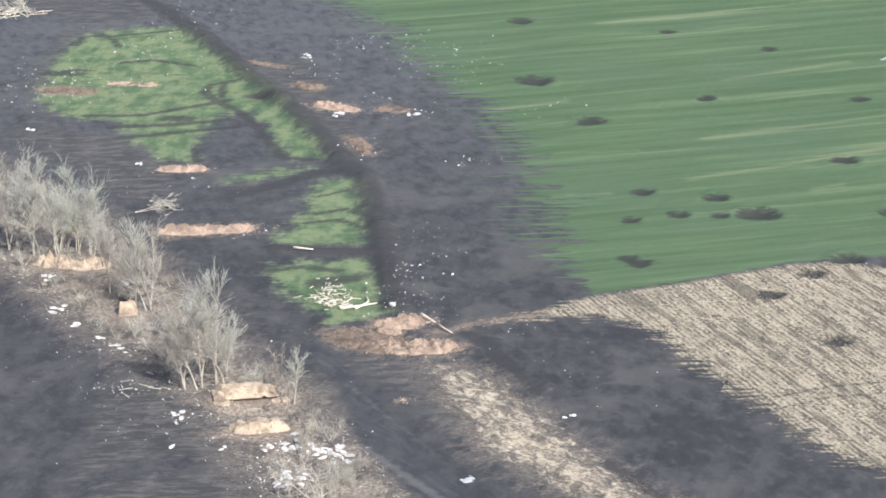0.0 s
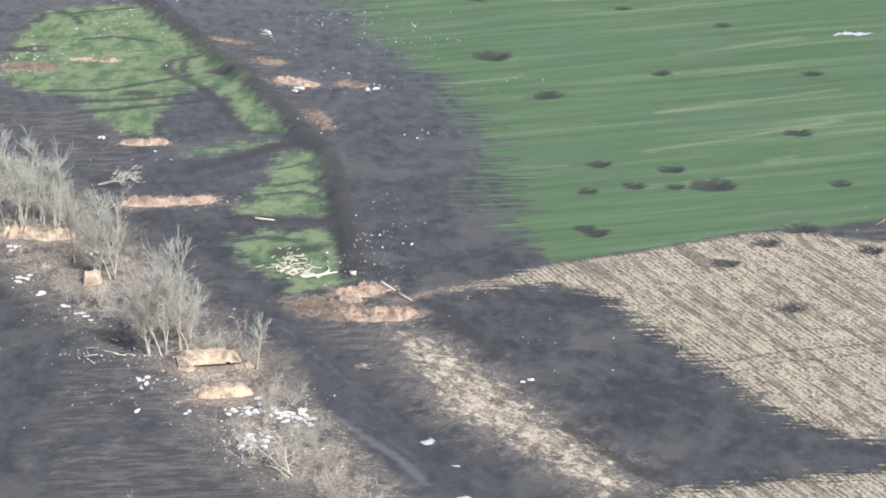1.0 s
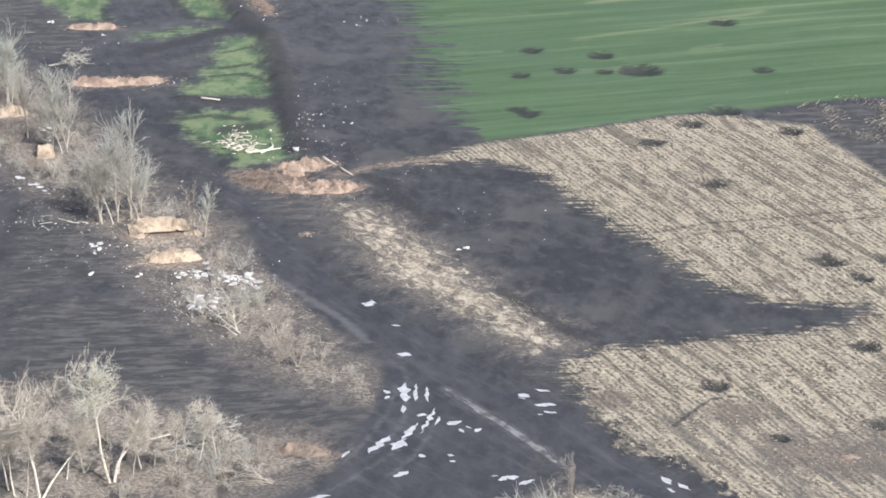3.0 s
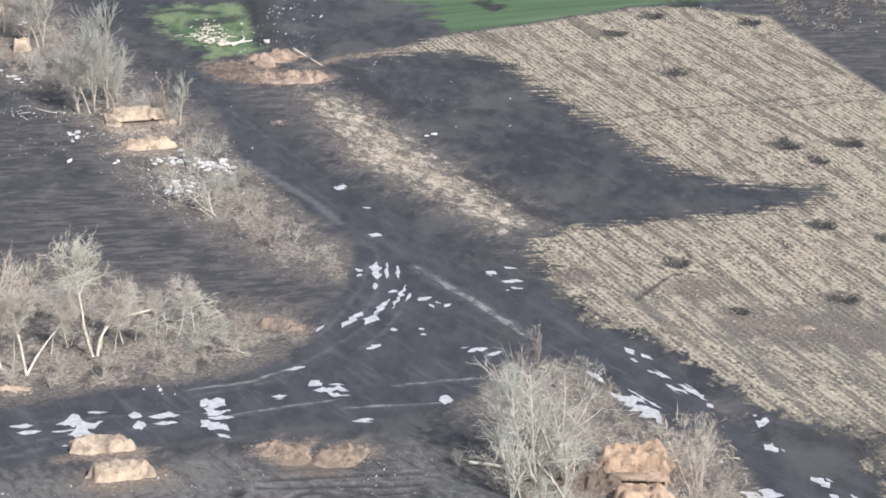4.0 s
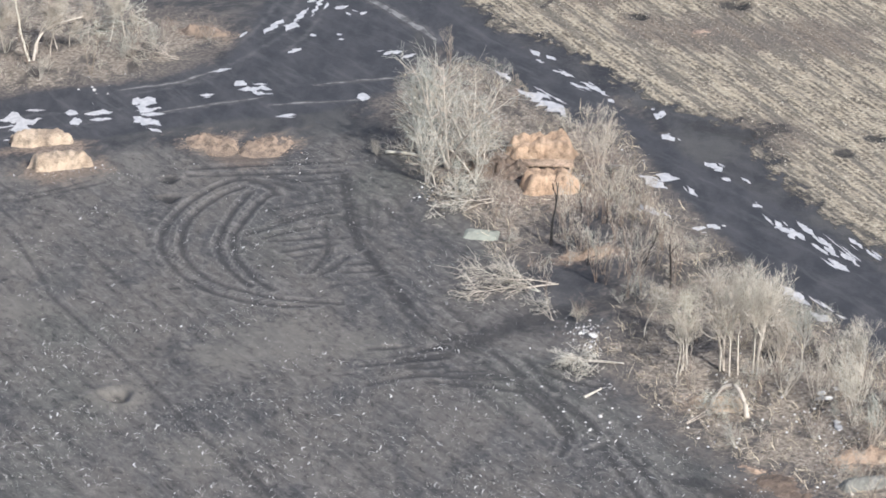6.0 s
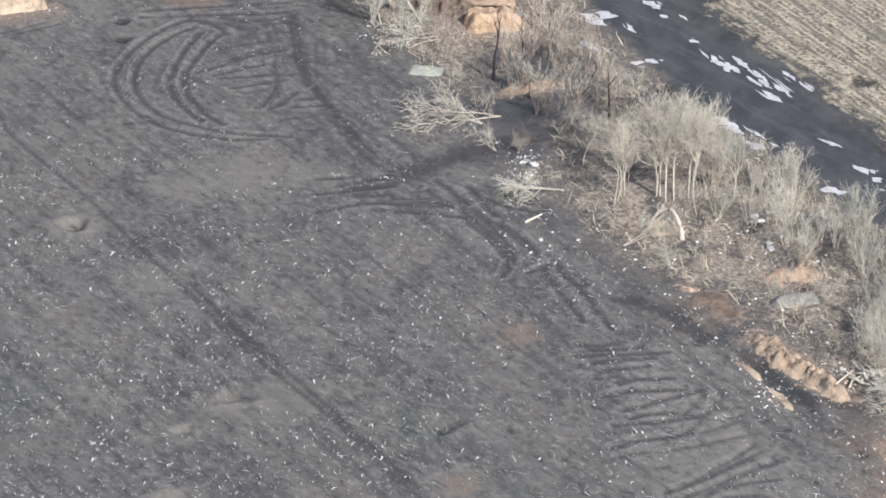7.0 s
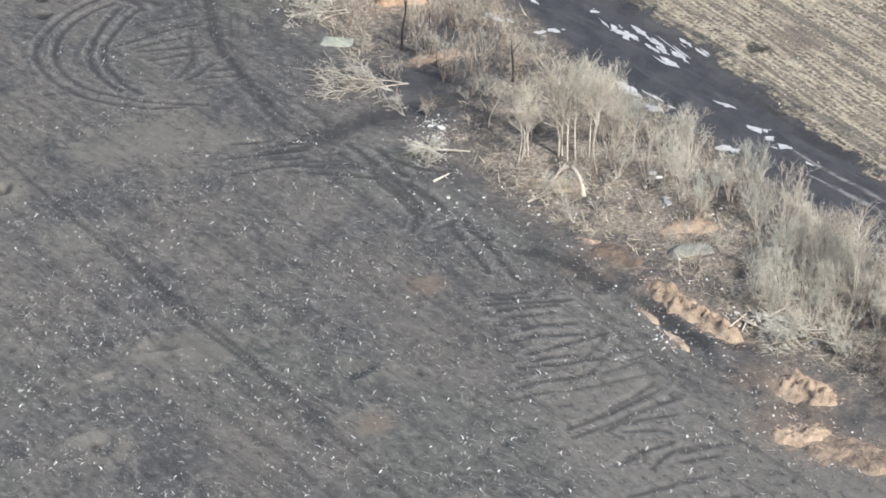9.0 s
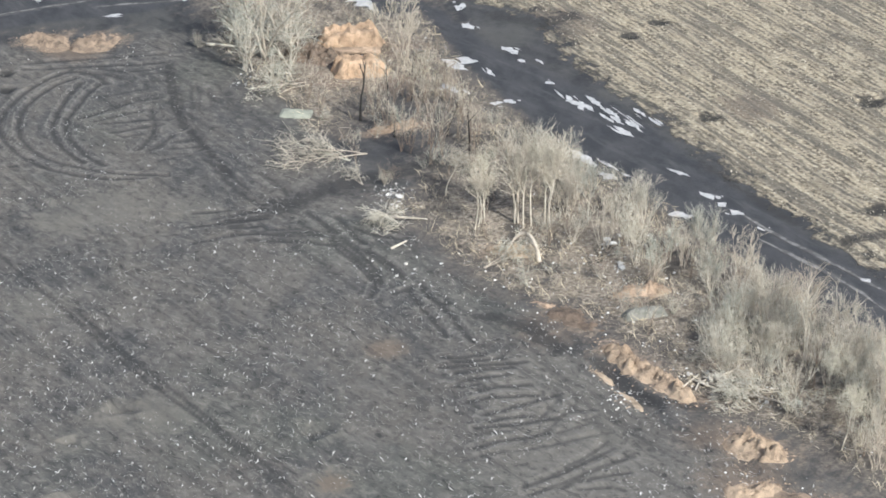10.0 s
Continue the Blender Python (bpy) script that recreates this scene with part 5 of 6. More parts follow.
def clay_bank(x0, y0, x1, y1, depth, height, material, label, seed, lift=0.0):
    """A squared bank of thrown-up clay: a steep slumped front along the foot line, a worn flat top."""
    length = math.hypot(x1 - x0, y1 - y0)
    nu, nv = int(length / 0.14), int(depth / 0.14)
    verts, faces = [], []
    often, rough = (0.7, 1.0) if height > 1.8 else (1.15, 1.7)
    for i in range(nu + 1):
        for j in range(nv + 1):
            u, v = 2.3 * i / nu - 1.15, 2.3 * j / nv - 1.15
            px, py = u * length / 2, v * depth / 2
            wx = u + 0.18 * rough * noise.noise(Vector((px * often, py * often, seed))) + 0.05 * noise.noise(Vector((px * 2.6, py * 2.6, seed)))
            wy = v + 0.22 * rough * noise.noise(Vector((px * often, py * often, seed + 30))) + 0.08 * noise.noise(Vector((px * 2.6, py * 2.6, seed + 9)))
            e = (abs(wx) ** 5 + abs(wy) ** 4) ** 0.22
            slope = min(1.0, max(0.0, (1.06 - e) / 0.42))
            body = slope * slope * (3 - 2 * slope)
            gully = 0.15 * rough * noise.noise(Vector((px * 1.5, py * 0.4, seed * 1.7))) + 0.13 * noise.fractal(Vector((px * 1.2, py * 1.2, seed)), 0.5, 2.1, 6)
            crown = 0.86 + 0.22 * rough * noise.noise(Vector((px * 0.35, py * 0.5, seed * 3.1)))
            verts.append((px, py, height * body * (crown + gully) - 0.12 - 0.25 * (1 - slope)))
    for i in range(nu):
        for j in range(nv):
            a = i * (nv + 1) + j
            faces.append((a, a + nv + 1, a + nv + 2, a + 1))
    ob = new("earth_bank", mesh_from("earth_bank", verts, faces, material))
    turn = math.atan2(y1 - y0, x1 - x0)
    cx, cy = (x0 + x1) / 2 - math.sin(turn) * depth / 2, (y0 + y1) / 2 + math.cos(turn) * depth / 2
    ob.matrix_basis = Matrix.Translation((cx, cy, ground_height(cx, cy) + lift)) @ Matrix.Rotation(turn, 4, "Z")
    return tagged(ob, label, "earth bank", "spoil heaps")


for ends, deep, high, soil, look_like, seed in BANKS:
    clay_bank(*ends, deep, high, soil, look_like, seed, 0.62 if "entrance" in look_like else 0.0)
for ends, wide, high, soil, look_like, seed in HEAPS:
    heap(*ends, wide, high, soil, look_like, seed)


# ---- puddles ----
def puddle(x0, y0, x1, y1, width, seed):
    """One ragged flat sheet of water along a rut."""
    length = math.hypot(x1 - x0, y1 - y0)
    width *= 1.12
    verts, n = [], max(16, int(length / 0.1))
    for side in (1, -1):
        for i in range(n + 1):
            u = i / n
            w = width / 2 * math.sin(math.pi * min(max(u, 0.02), 0.98))
            px = (u - 0.5) * length
            sway = noise.noise(Vector((px * 0.8, seed * 5.7, 0))) * width * 0.3
            rag = 0.80 + 0.75 * noise.fractal(Vector((px * 1.0, seed, 4.5 * side)), 0.65, 2.3, 6)
            verts.append(Vector((px, sway + side * w * max(0.04, rag), 0)))
    faces = [(i + n + 1, i + n + 2, i + 1, i) for i in range(n)]
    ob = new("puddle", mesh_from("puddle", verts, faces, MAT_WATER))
    cx, cy = (x0 + x1) / 2, (y0 + y1) / 2
    top = max(ground_height(x0 + (x1 - x0) * k / 8, y0 + (y1 - y0) * k / 8) for k in range(9))
    ob.matrix_basis = Matrix.Translation((cx, cy, top + 0.02)) @ Matrix.Rotation(math.atan2(y1 - y0, x1 - x0), 4, "Z")
    return tagged(ob, "puddle on the dirt track, pale sky glare painted in", "puddle", "puddles on the track")


def wet_rut(x0, y0, x1, y1, width, seed):
    """A puddle with some thin streaks of water beside it."""
    r = random.Random(seed)
    length = math.hypot(x1 - x0, y1 - y0)
    dx, dy = (x1 - x0) / length, (y1 - y0) / length
    runs = max(1, round(length / 3.6)) if width < 1.5 else 1
    for k in range(runs):
        a, b, off = k / runs + r.uniform(0, 0.06), (k + 1) / runs + r.uniform(-0.02, 0.05), r.uniform(-0.25, 0.25) * width * (runs > 1)
        puddle(x0 + dx * length * a - dy * off, y0 + dy * length * a + dx * off, x0 + dx * length * b - dy * off, y0 + dy * length * b + dx * off, width * (r.uniform(0.5, 0.8) if runs > 1 else 1.0), seed + 37.0 * k)
    for k in range(r.randint(0, 1) + (length > 3.5)):
        mid, off, half = r.uniform(-0.6, 0.6) * length, r.choice((-1, 1)) * width * r.uniform(0.55, 0.9), length * r.uniform(0.14, 0.3)
        cx, cy = (x0 + x1) / 2 + dx * mid - dy * off, (y0 + y1) / 2 + dy * mid + dx * off
        puddle(cx - dx * half, cy - dy * half, cx + dx * half, cy + dy * half, width * r.uniform(0.14, 0.3), seed + 60.5 + k)


PUDDLES_FORK = [
    ((-19.9, 52.6, -19.5, 46.9), 1.25), ((-18.6, 52.5, -18.4, 47.1), 0.60), ((-17.4, 51.7, -17.1, 47.2), 0.55), ((-19.7, 45.8, -19.5, 43.5), 0.60), ((-22.2, 50.3, -21.2, 49.5), 1.10), ((-21.3, 48.6, -21.8, 47.6), 0.60), ((-16.1, 45.2, -17.2, 37.7), 0.75), ((-17.9, 43.2, -16.9, 42.9), 1.30), ((-17.7, 41.0, -19.1, 35.8), 0.75), ((-18.8, 36.5, -19.8, 32.9), 1.20), ((-20.4, 37.1, -22.4, 31.8), 1.10), ((-24.4, 32.8, -25.0, 30.7), 0.50), ((-17.0, 31.4, -16.3, 31.7), 1.00), ((-19.2, 25.9, -17.9, 27.6), 1.10), ((-15.5, 42.8, -15.9, 40.0), 0.40), ((-14.2, 40.1, -13.2, 41.7), 1.10), ((-13.3, 39.4, -12.6, 38.3), 0.60), ((-11.5, 38.5, -10.9, 39.7), 0.60), ((-12.5, 40.3, -11.8, 39.5), 0.50), ((-21.5, 61.8, -19.7, 61.3), 1.10)]
PUDDLES_FORK_EAST = [
    ((-8.6, 26.1, -6.4, 27.0), 1.4), ((-6.5, 24.9, -4.7, 26.3), 0.8), ((-7.3, 50.1, -5.9, 49.3), 1.1), ((-5.5, 51.5, -3.7, 51.0), 0.7), ((-5.5, 47.2, -3.0, 46.7), 1.0),
    ((-4.4, 44.9, -2.9, 44.6), 1.1), ((-14.1, 32.2, -13.3, 32.0), 0.5), ((-13.8, 30.5, -13.1, 30.4), 0.5), ((4.2, 21.5, 6.0, 18.1), 1.0), ((6.3, 16.0, 12.2, 7.5), 2.3), ((8.4, 14.9, 11.8, 9.9), 1.4),
    ((10.5, 22.0, 13.0, 19.5), 0.8), ((12.3, 18.1, 14.7, 15.5), 0.7), ((13.6, 18.3, 16.6, 14.1), 1.0), ((16.4, 13.2, 17.3, 12.0), 0.8), ((21.2, 8.7, 22.6, 8.5), 2.4),
    ((22.1, 3.0, 23.1, 1.1), 0.9), ((8.1, 28.2, 9.3, 26.1), 0.7), ((9.8, 26.6, 11.1, 24.8), 0.7), ((8.6, 25.0, 9.7, 24.1), 0.7)]
PUDDLES_SIDE = [
    ((-49.3, 4.6, -44.7, 5.4), 3.2), ((-47.8, 2.1, -45.0, 2.5), 3.2), ((-42.4, 7.4, -40.9, 7.4), 1.6), ((-41.6, 4.9, -40.2, 5.0), 2.2), ((-40.4, 7.2, -37.3, 7.9), 1.7),
    ((-39.6, 5.3, -37.0, 5.7), 0.9), ((-35.6, 11.6, -32.7, 10.9), 4.2), ((-34.9, 9.6, -32.0, 9.4), 3.0), ((-34.4, 7.6, -31.5, 7.7), 1.2), ((-35.2, 6.4, -31.6, 4.1), 2.2),
    ((-53.9, 3.8, -51.4, 4.2), 1.0), ((-52.9, 2.3, -50.4, 2.8), 0.9), ((-28.3, 13.0, -26.7, 13.4), 0.8), ((-27.5, 19.9, -25.3, 20.9), 0.7), ((-24.4, 17.5, -23.3, 16.1), 1.6),
    ((-24.2, 14.8, -20.6, 15.0), 2.0), ((-22.6, 13.7, -21.0, 13.5), 1.8), ((-11.0, 12.3, -9.5, 12.5), 2.4), ((-19.6, 7.0, -17.3, 7.4), 0.7), ((-19.5, 6.9, -17.4, 7.4), 0.8)]
PUDDLES_SOUTH = [
    ((26.0, -4.4, 27.7, -6.9), 1.1), ((27.3, -8.6, 28.4, -9.4), 0.8), ((20.7, -8.0, 23.0, -9.2), 1.8), ((19.0, -8.0, 21.6, -11.7), 1.5), ((30.2, -15.1, 31.0, -16.1), 0.9),
    ((29.4, -8.4, 30.4, -10.1), 0.6), ((32.0, -19.3, 33.6, -24.1), 1.0), ((32.9, -21.0, 38.1, -31.5), 1.2), ((34.4, -19.4, 39.1, -30.5), 1.0), ((35.3, -23.0, 37.6, -28.2), 1.2),
    ((39.0, -23.7, 41.2, -29.2), 0.8), ((31.1, -34.5, 33.6, -39.5), 1.6), ((33.4, -40.7, 35.4, -42.7), 1.6), ((18.5, -15.3, 20.6, -18.9), 1.2), ((23.6, -21.5, 25.0, -21.7), 1.3), ((25.1, -20.4, 26.4, -21.7), 1.2),
    ((21.8, 3.0, 22.9, 1.2), 0.8)]
PUDDLES_FAR_SOUTH = [
    ((40.6, -40.1, 43.0, -42.5), 0.8), ((43.5, -46.0, 44.6, -48.2), 0.9), ((44.9, -48.8, 45.7, -49.9), 0.8), ((45.8, -50.6, 47.2, -52.0), 1.1), ((39.5, -51.6, 42.4, -52.1), 2.0),
    ((48.3, -54.7, 48.9, -55.9), 0.9), ((56.2, -67.1, 57.0, -68.4), 0.7), ((45.1, -46.9, 45.4, -47.9), 0.6), ((23.8, -10.9, 24.6, -13.7), 0.6), ((26.9, -6.3, 27.5, -7.2), 0.6), ((-26.9, 78.2, -25.3, 77.8), 1.5),
    ((-26.3, 78.7, -25.1, 78.4), 1.2), ((-22.8, 71.1, -21.8, 70.5), 0.8)]
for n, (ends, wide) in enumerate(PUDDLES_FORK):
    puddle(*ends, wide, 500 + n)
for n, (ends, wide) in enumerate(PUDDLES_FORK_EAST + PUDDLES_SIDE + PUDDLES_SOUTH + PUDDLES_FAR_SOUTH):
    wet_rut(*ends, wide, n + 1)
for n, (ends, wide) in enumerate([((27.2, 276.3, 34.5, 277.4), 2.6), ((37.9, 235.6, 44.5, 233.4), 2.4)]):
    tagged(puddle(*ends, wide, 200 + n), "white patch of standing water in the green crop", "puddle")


# ---- wheel ruts ----


def dried_line(points, width, floor, rim):
    """A pale dried wheel line with low shoulders."""
    line = smooth_line(points)
    xy = np.array([tuple(q) for q in line])
    z = surface(xy[:, 0], xy[:, 1])
    verts, faces, count = [], [], len(line)
    for i, q in enumerate(line):
        d = (line[min(i + 1, count - 1)] - line[max(i - 1, 0)]).normalized()
        side = Vector((-d.y, d.x))
        fade = min(1.0, i / 6, (count - 1 - i) / 6)
        wob = 1 + 0.55 * noise.noise(Vector((q.x * 0.8, q.y * 0.8, width)))
        for off, up in ((-1.0, -0.04), (-0.74, 0.05), (-0.48, 0.02), (0.48, 0.02), (0.74, 0.05), (1.0, -0.04)):
            e = q + side * (0.16 * noise.noise(Vector((q.x * 0.5, q.y * 0.5, width * 9)))) + side * off * width * wob * (0.35 + 0.65 * fade)
            verts.append((e.x, e.y, z[i] + up * (0.3 + 0.7 * fade) + 0.01))
    for i in range(count - 1):
        for k in range(5):
            a = i * 6 + k
            faces.append((a, a + 1, a + 7, a + 6))
    me = mesh_from("wheel_rut", verts, faces, floor)
    me.materials.append(rim)
    me.polygons.foreach_set("material_index", np.array([0 if k % 5 == 2 else 1 for k in range(len(faces))]))
    ob = new("wheel_rut", me)
    return ob


MAT_DRY = earth_material("dried_wheel_soil", (0.24, 0.235, 0.228), (0.105, 0.103, 0.102), (0.072, 0.071, 0.073), gritty=False)
MAT_DRY_EDGE = earth_material("dried_wheel_edge", (0.10, 0.098, 0.097), (0.066, 0.066, 0.068), (0.060, 0.060, 0.063), gritty=False)
for line, wide in [PALE_LINES[n] for n in (0, 3, 4, 7, 8, 9, 10)]:
    tagged(dried_line(line, wide * 0.75, MAT_DRY, MAT_DRY_EDGE), "pale dried wheel line on the dirt track", "wheel rut", "dried wheel lines", kind="structure")


# ---- loose stalks, straw and twigs lying about ----
def strewn(name, points, size, material, label, seed, heading=None, spread=180.0, lift=0.3, bent=True, flat=0.16):
    """Many small bent stalks on the ground as one sheet of stuff."""
    r = np.random.default_rng(seed)
    pts = np.array(points)
    n = len(pts)
    z = surface(pts[:, 0], pts[:, 1])
    ang = np.radians(r.uniform(-spread, spread, n) + (heading or 0.0))
    ln = (size[0] + (size[1] - size[0]) * r.uniform(0, 1, n) ** 2) * 0.5
    wd = ln * flat * r.uniform(0.6, 1.4, n)
    d = np.c_[np.cos(ang), np.sin(ang), r.uniform(-0.1, lift, n)]
    s = np.c_[-np.sin(ang), np.cos(ang), np.zeros(n)]
    mid = np.c_[pts, z + 0.06 + ln * 0.3 * lift]
    kink = s * (ln * r.uniform(-0.5, 0.5, n))[:, None] * (1 if bent else 0)
    up = np.array([0, 0, 1.0])
    a, c = mid - d * ln[:, None] + kink * 0.5, mid + d * ln[:, None] + kink * 0.5
    b = mid - kink * 0.5 + up * 0.04
    verts = np.stack([a - s * wd[:, None] * 0.5, a + s * wd[:, None] * 0.5, b + s * wd[:, None], b - s * wd[:, None] + up * 0.03, c], 1).reshape(-1, 3)
    base = np.arange(n)[:, None] * 5
    quads = (base + np.array([0, 3, 2, 1])).tolist()
    tris = (base + np.array([3, 4, 2])).tolist()
    ob = new(name, mesh_from(name, verts.tolist(), quads + tris, material, smooth=False))
    return tagged(ob, label, name.replace("_", " "), kind="stuff")


def straw_material(name, light, dark):
    m = Mat(name, 0.85)
    m.colour(m.mix(m.island(), dark, light))
    return m.mat


MAT_STALK = straw_material("bleached_stalks", (0.84, 0.83, 0.80), (0.30, 0.29, 0.27))
MAT_STRAW = straw_material("dry_straw", (0.68, 0.62, 0.50), (0.18, 0.153, 0.118))
MAT_GRASS = straw_material("dead_grass", (0.52, 0.46, 0.375), (0.13, 0.112, 0.092))
MAT_TALL = straw_material("tall_straw_grass", (0.74, 0.645, 0.475), (0.32, 0.27, 0.19))
MAT_DULL = straw_material("grey_straw_bits", (0.50, 0.48, 0.455), (0.13, 0.125, 0.12))
MAT_STICK = straw_material("fallen_sticks", (0.60, 0.55, 0.465), (0.22, 0.195, 0.16))
MAT_CHIP = straw_material("white_chips", (0.80, 0.80, 0.78), (0.24, 0.23, 0.21))

NEAR = [(-60.0, 2.0), (-49.0, -7.0), (-31.7, -6.4), (-8.7, -1.1), (-3.7, -18.2), (4.8, -32.9), (9.2, -44.9), (21.5, -69.3), (40.4, -97.3), (62.0, -135.0), (-45.0, -135.0)]
near_pts = np.array(inside_points(NEAR, 80000, 21, 0.5))
patchy = 0.5 + 0.5 * waves(near_pts[:, 0], near_pts[:, 1], 14, 5) * 2 + 0.3 * waves(near_pts[:, 0], near_pts[:, 1], 4, 6) - np.clip((near_pts[:, 1] + 60) / 60, -0.2, 0.3)
near_pts = near_pts[nrng.uniform(0, 1, len(near_pts)) < np.clip(1.5 * patchy - 0.35, 0.05, 0.9)]
strewn("stalk_litter", near_pts[::5], (0.16, 0.85), MAT_STALK, "bleached broken stalks strewn over the burnt field", 31, heading=-65, spread=55, flat=0.12)
strewn("straw_litter", np.concatenate([near_pts[1::5], near_pts[2::5], near_pts[3::5]]), (0.12, 0.62), MAT_DULL, "short dull straw bits on the burnt field", 32, heading=-62, spread=45, flat=0.15)

# stubble stands in rows
stub_pts = np.array(inside_points(STUBBLE, 62000, 22, 0.0))
stub_pts = stub_pts[(stub_pts[:, 0] < 78) & (stub_pts[:, 1] > -90)]
turn = np.radians(ROWS - 90)
sx = stub_pts[:, 0] * np.cos(turn) + stub_pts[:, 1] * np.sin(turn)
sy = -stub_pts[:, 0] * np.sin(turn) + stub_pts[:, 1] * np.cos(turn)
sy = np.round(sy / 0.75) * 0.75 + nrng.normal(0, 0.24, len(sy))
stub_pts = np.c_[sx * np.cos(turn) - sy * np.sin(turn), sx * np.sin(turn) + sy * np.cos(turn)]
strewn("stubble", stub_pts, (0.18, 0.6), MAT_STRAW, "pale dry stubble in rows across the field", 33, heading=ROWS - 90, spread=60, lift=0.5, flat=0.22)
verge_pts = np.array(inside_points(VERGE, 15000, 23, -3.0))
verge_in = signed(verge_pts, VERGE) / 2.4 + 2.2 * waves(verge_pts[:, 0], verge_pts[:, 1], 5, 15) + 1.6 * waves(verge_pts[:, 0] * 1.6 + verge_pts[:, 1], verge_pts[:, 0] * 0.2, 2.5, 16)
verge_pts = verge_pts[verge_in > 0.15]
strewn("dry_grass", verge_pts, (0.08, 0.42), MAT_GRASS, "tall pale dry grass on the verge of the track", 34, heading=-56, spread=75, lift=0.7, flat=0.15)

for outline, count, seed in ((BELT_A, 9500, 41), (BELT_B, 3600, 42), (BELT_C, 16000, 43)):
    pts = np.array(inside_points(outline, count, seed, -0.8))
    pts = pts[(pts[:, 0] > -110) & (pts[:, 0] < 75) & (pts[:, 1] < 200)]
    pts = pts[signed(pts, CHARRED) < nrng.uniform(-1, 3, len(pts))]
    strewn("dead_grass", pts, (0.12, 0.55), MAT_GRASS, "dead grass and leaves under the bare trees", seed, lift=0.8, flat=0.13)
    if outline is BELT_C:
        tall_pts = pts[(waves(pts[:, 0], pts[:, 1], 7, 25) > -0.22)][::3]
        tall_pts = np.concatenate([tall_pts, tall_pts + 0.37])
        strewn("tall_dry_grass", tall_pts, (0.4, 1.5), MAT_TALL, "tall bent dry grass among the bare trees", 47, lift=1.6, flat=0.035)
    strewn("fallen_twigs", pts[::5] + 0.3, (0.25, 1.5), MAT_STICK, "pale fallen twigs and sticks among dead grass", seed + 10, lift=0.25, flat=0.032)


far_pts = np.array(inside_points([(29.3, 165.0), (36.4, 171.5), (54.3, 166.2), (52.3, 145.7), (41.3, 147.9), (35.2, 151.9)], 2600, 24, -0.5))
strewn("dry_grass", far_pts[waves(far_pts[:, 0], far_pts[:, 1], 9, 44) > -0.05], (0.3, 1.3), MAT_TALL, "pale dead grass along the ploughed field", 36, heading=-20, spread=60, lift=0.8, flat=0.15)


# ---- white debris ----
def chips(x, y, rx, ry, count, seed, size=(0.15, 0.45)):
    """A scatter of small angular white scraps."""
    r = random.Random(seed)
    verts, faces = [], []
    for _ in range(count):
        px, py = x + r.gauss(0, rx * 0.5), y + r.gauss(0, ry * 0.5)
        z = ground_height(px, py)
        s = size[0] + (size[1] - size[0]) * r.random() ** 2.4
        base = len(verts)
        a0 = r.uniform(0, 6.28)
        for k in range(4):
            a = a0 + k * math.pi / 2 + r.uniform(-0.3, 0.3)
            verts.append((px + math.cos(a) * s * r.uniform(0.4, 0.7), py + math.sin(a) * s * r.uniform(0.4, 0.7), z - 0.02))
        verts.append((px, py, z + s * r.uniform(0.15, 0.5)))
        faces += [(base + k, base + (k + 1) % 4, base + 4) for k in range(4)]
    ob = new("white_scraps", mesh_from("white_scraps", verts, faces, MAT_CHIP, smooth=False))
    return tagged(ob, "small white scraps scattered on dark soil", "debris", kind="stuff")


SCRAPS_NORTH = [((39.6, 158.0), 14, 10, 50), ((-97.4, 289.7), 8, 10, 26), ((-95.3, 261.7), 12, 10, 20), ((-51.5, 281.5), 7, 8, 24), ((-39.3, 154.3), 4, 16, 60), ((-37.5, 139.9), 5, 8, 40), ((-70.1, 273.9), 5, 4, 16), ((-66.7, 262.8), 4, 4, 14), ((-55.5, 247.3), 3, 3, 14), ((-48.9, 237.4), 5, 5, 26), ((-53.8, 216.8), 3, 6, 16),
                ((-36.7, 209.5), 3, 3, 12), ((-109.0, 253.4), 9, 14, 110), ((-100.2, 277.7), 12, 12, 30), ((-41.6, 258.0), 3, 4, 14), ((-48.5, 271.4), 8, 12, 40), ((-39.9, 271.8), 5, 5, 14), ((-61.7, 285.4), 9, 8, 26),
                ((-87.9, 193.3), 14, 20, 40), ((-23.6, 129.2), 3, 4, 12), ((-17.3, 118.7), 14, 16, 26), ((-64.4, 171.4), 3, 3, 10), ((-96.1, 306.2), 6, 8, 16), ((-26.7, 241.9), 5, 5, 14)]
SCRAPS_BELT = [((-70.1, 108.4), 4, 5, 26), ((-62.9, 105.1), 4, 5, 26), ((-55.7, 96.0), 4, 5, 30), ((-73.0, 120.8), 4, 4, 26), ((-63.8, 92.2), 8, 8, 30), ((-84.3, 136.3), 6, 5, 30), ((-74.9, 122.1), 6, 5, 36), ((-61.1, 96.2), 3, 4, 22), ((-45.1, 83.3), 6, 9, 230), ((-46.3, 77.8), 4, 5, 80), ((-90.7, 151.8), 6, 6, 30), ((-40.3, 65.5), 8, 8, 26), ((-68.2, 105.6), 4, 3, 20),
               ((-76.6, 142.6), 3, 4, 14), ((-66.0, 111.0), 14, 14, 50), ((-40.2, 16.9), 5, 5, 16), ((-3.8, -14.0), 3, 4, 30), ((17.4, -6.2), 4, 4, 16)]
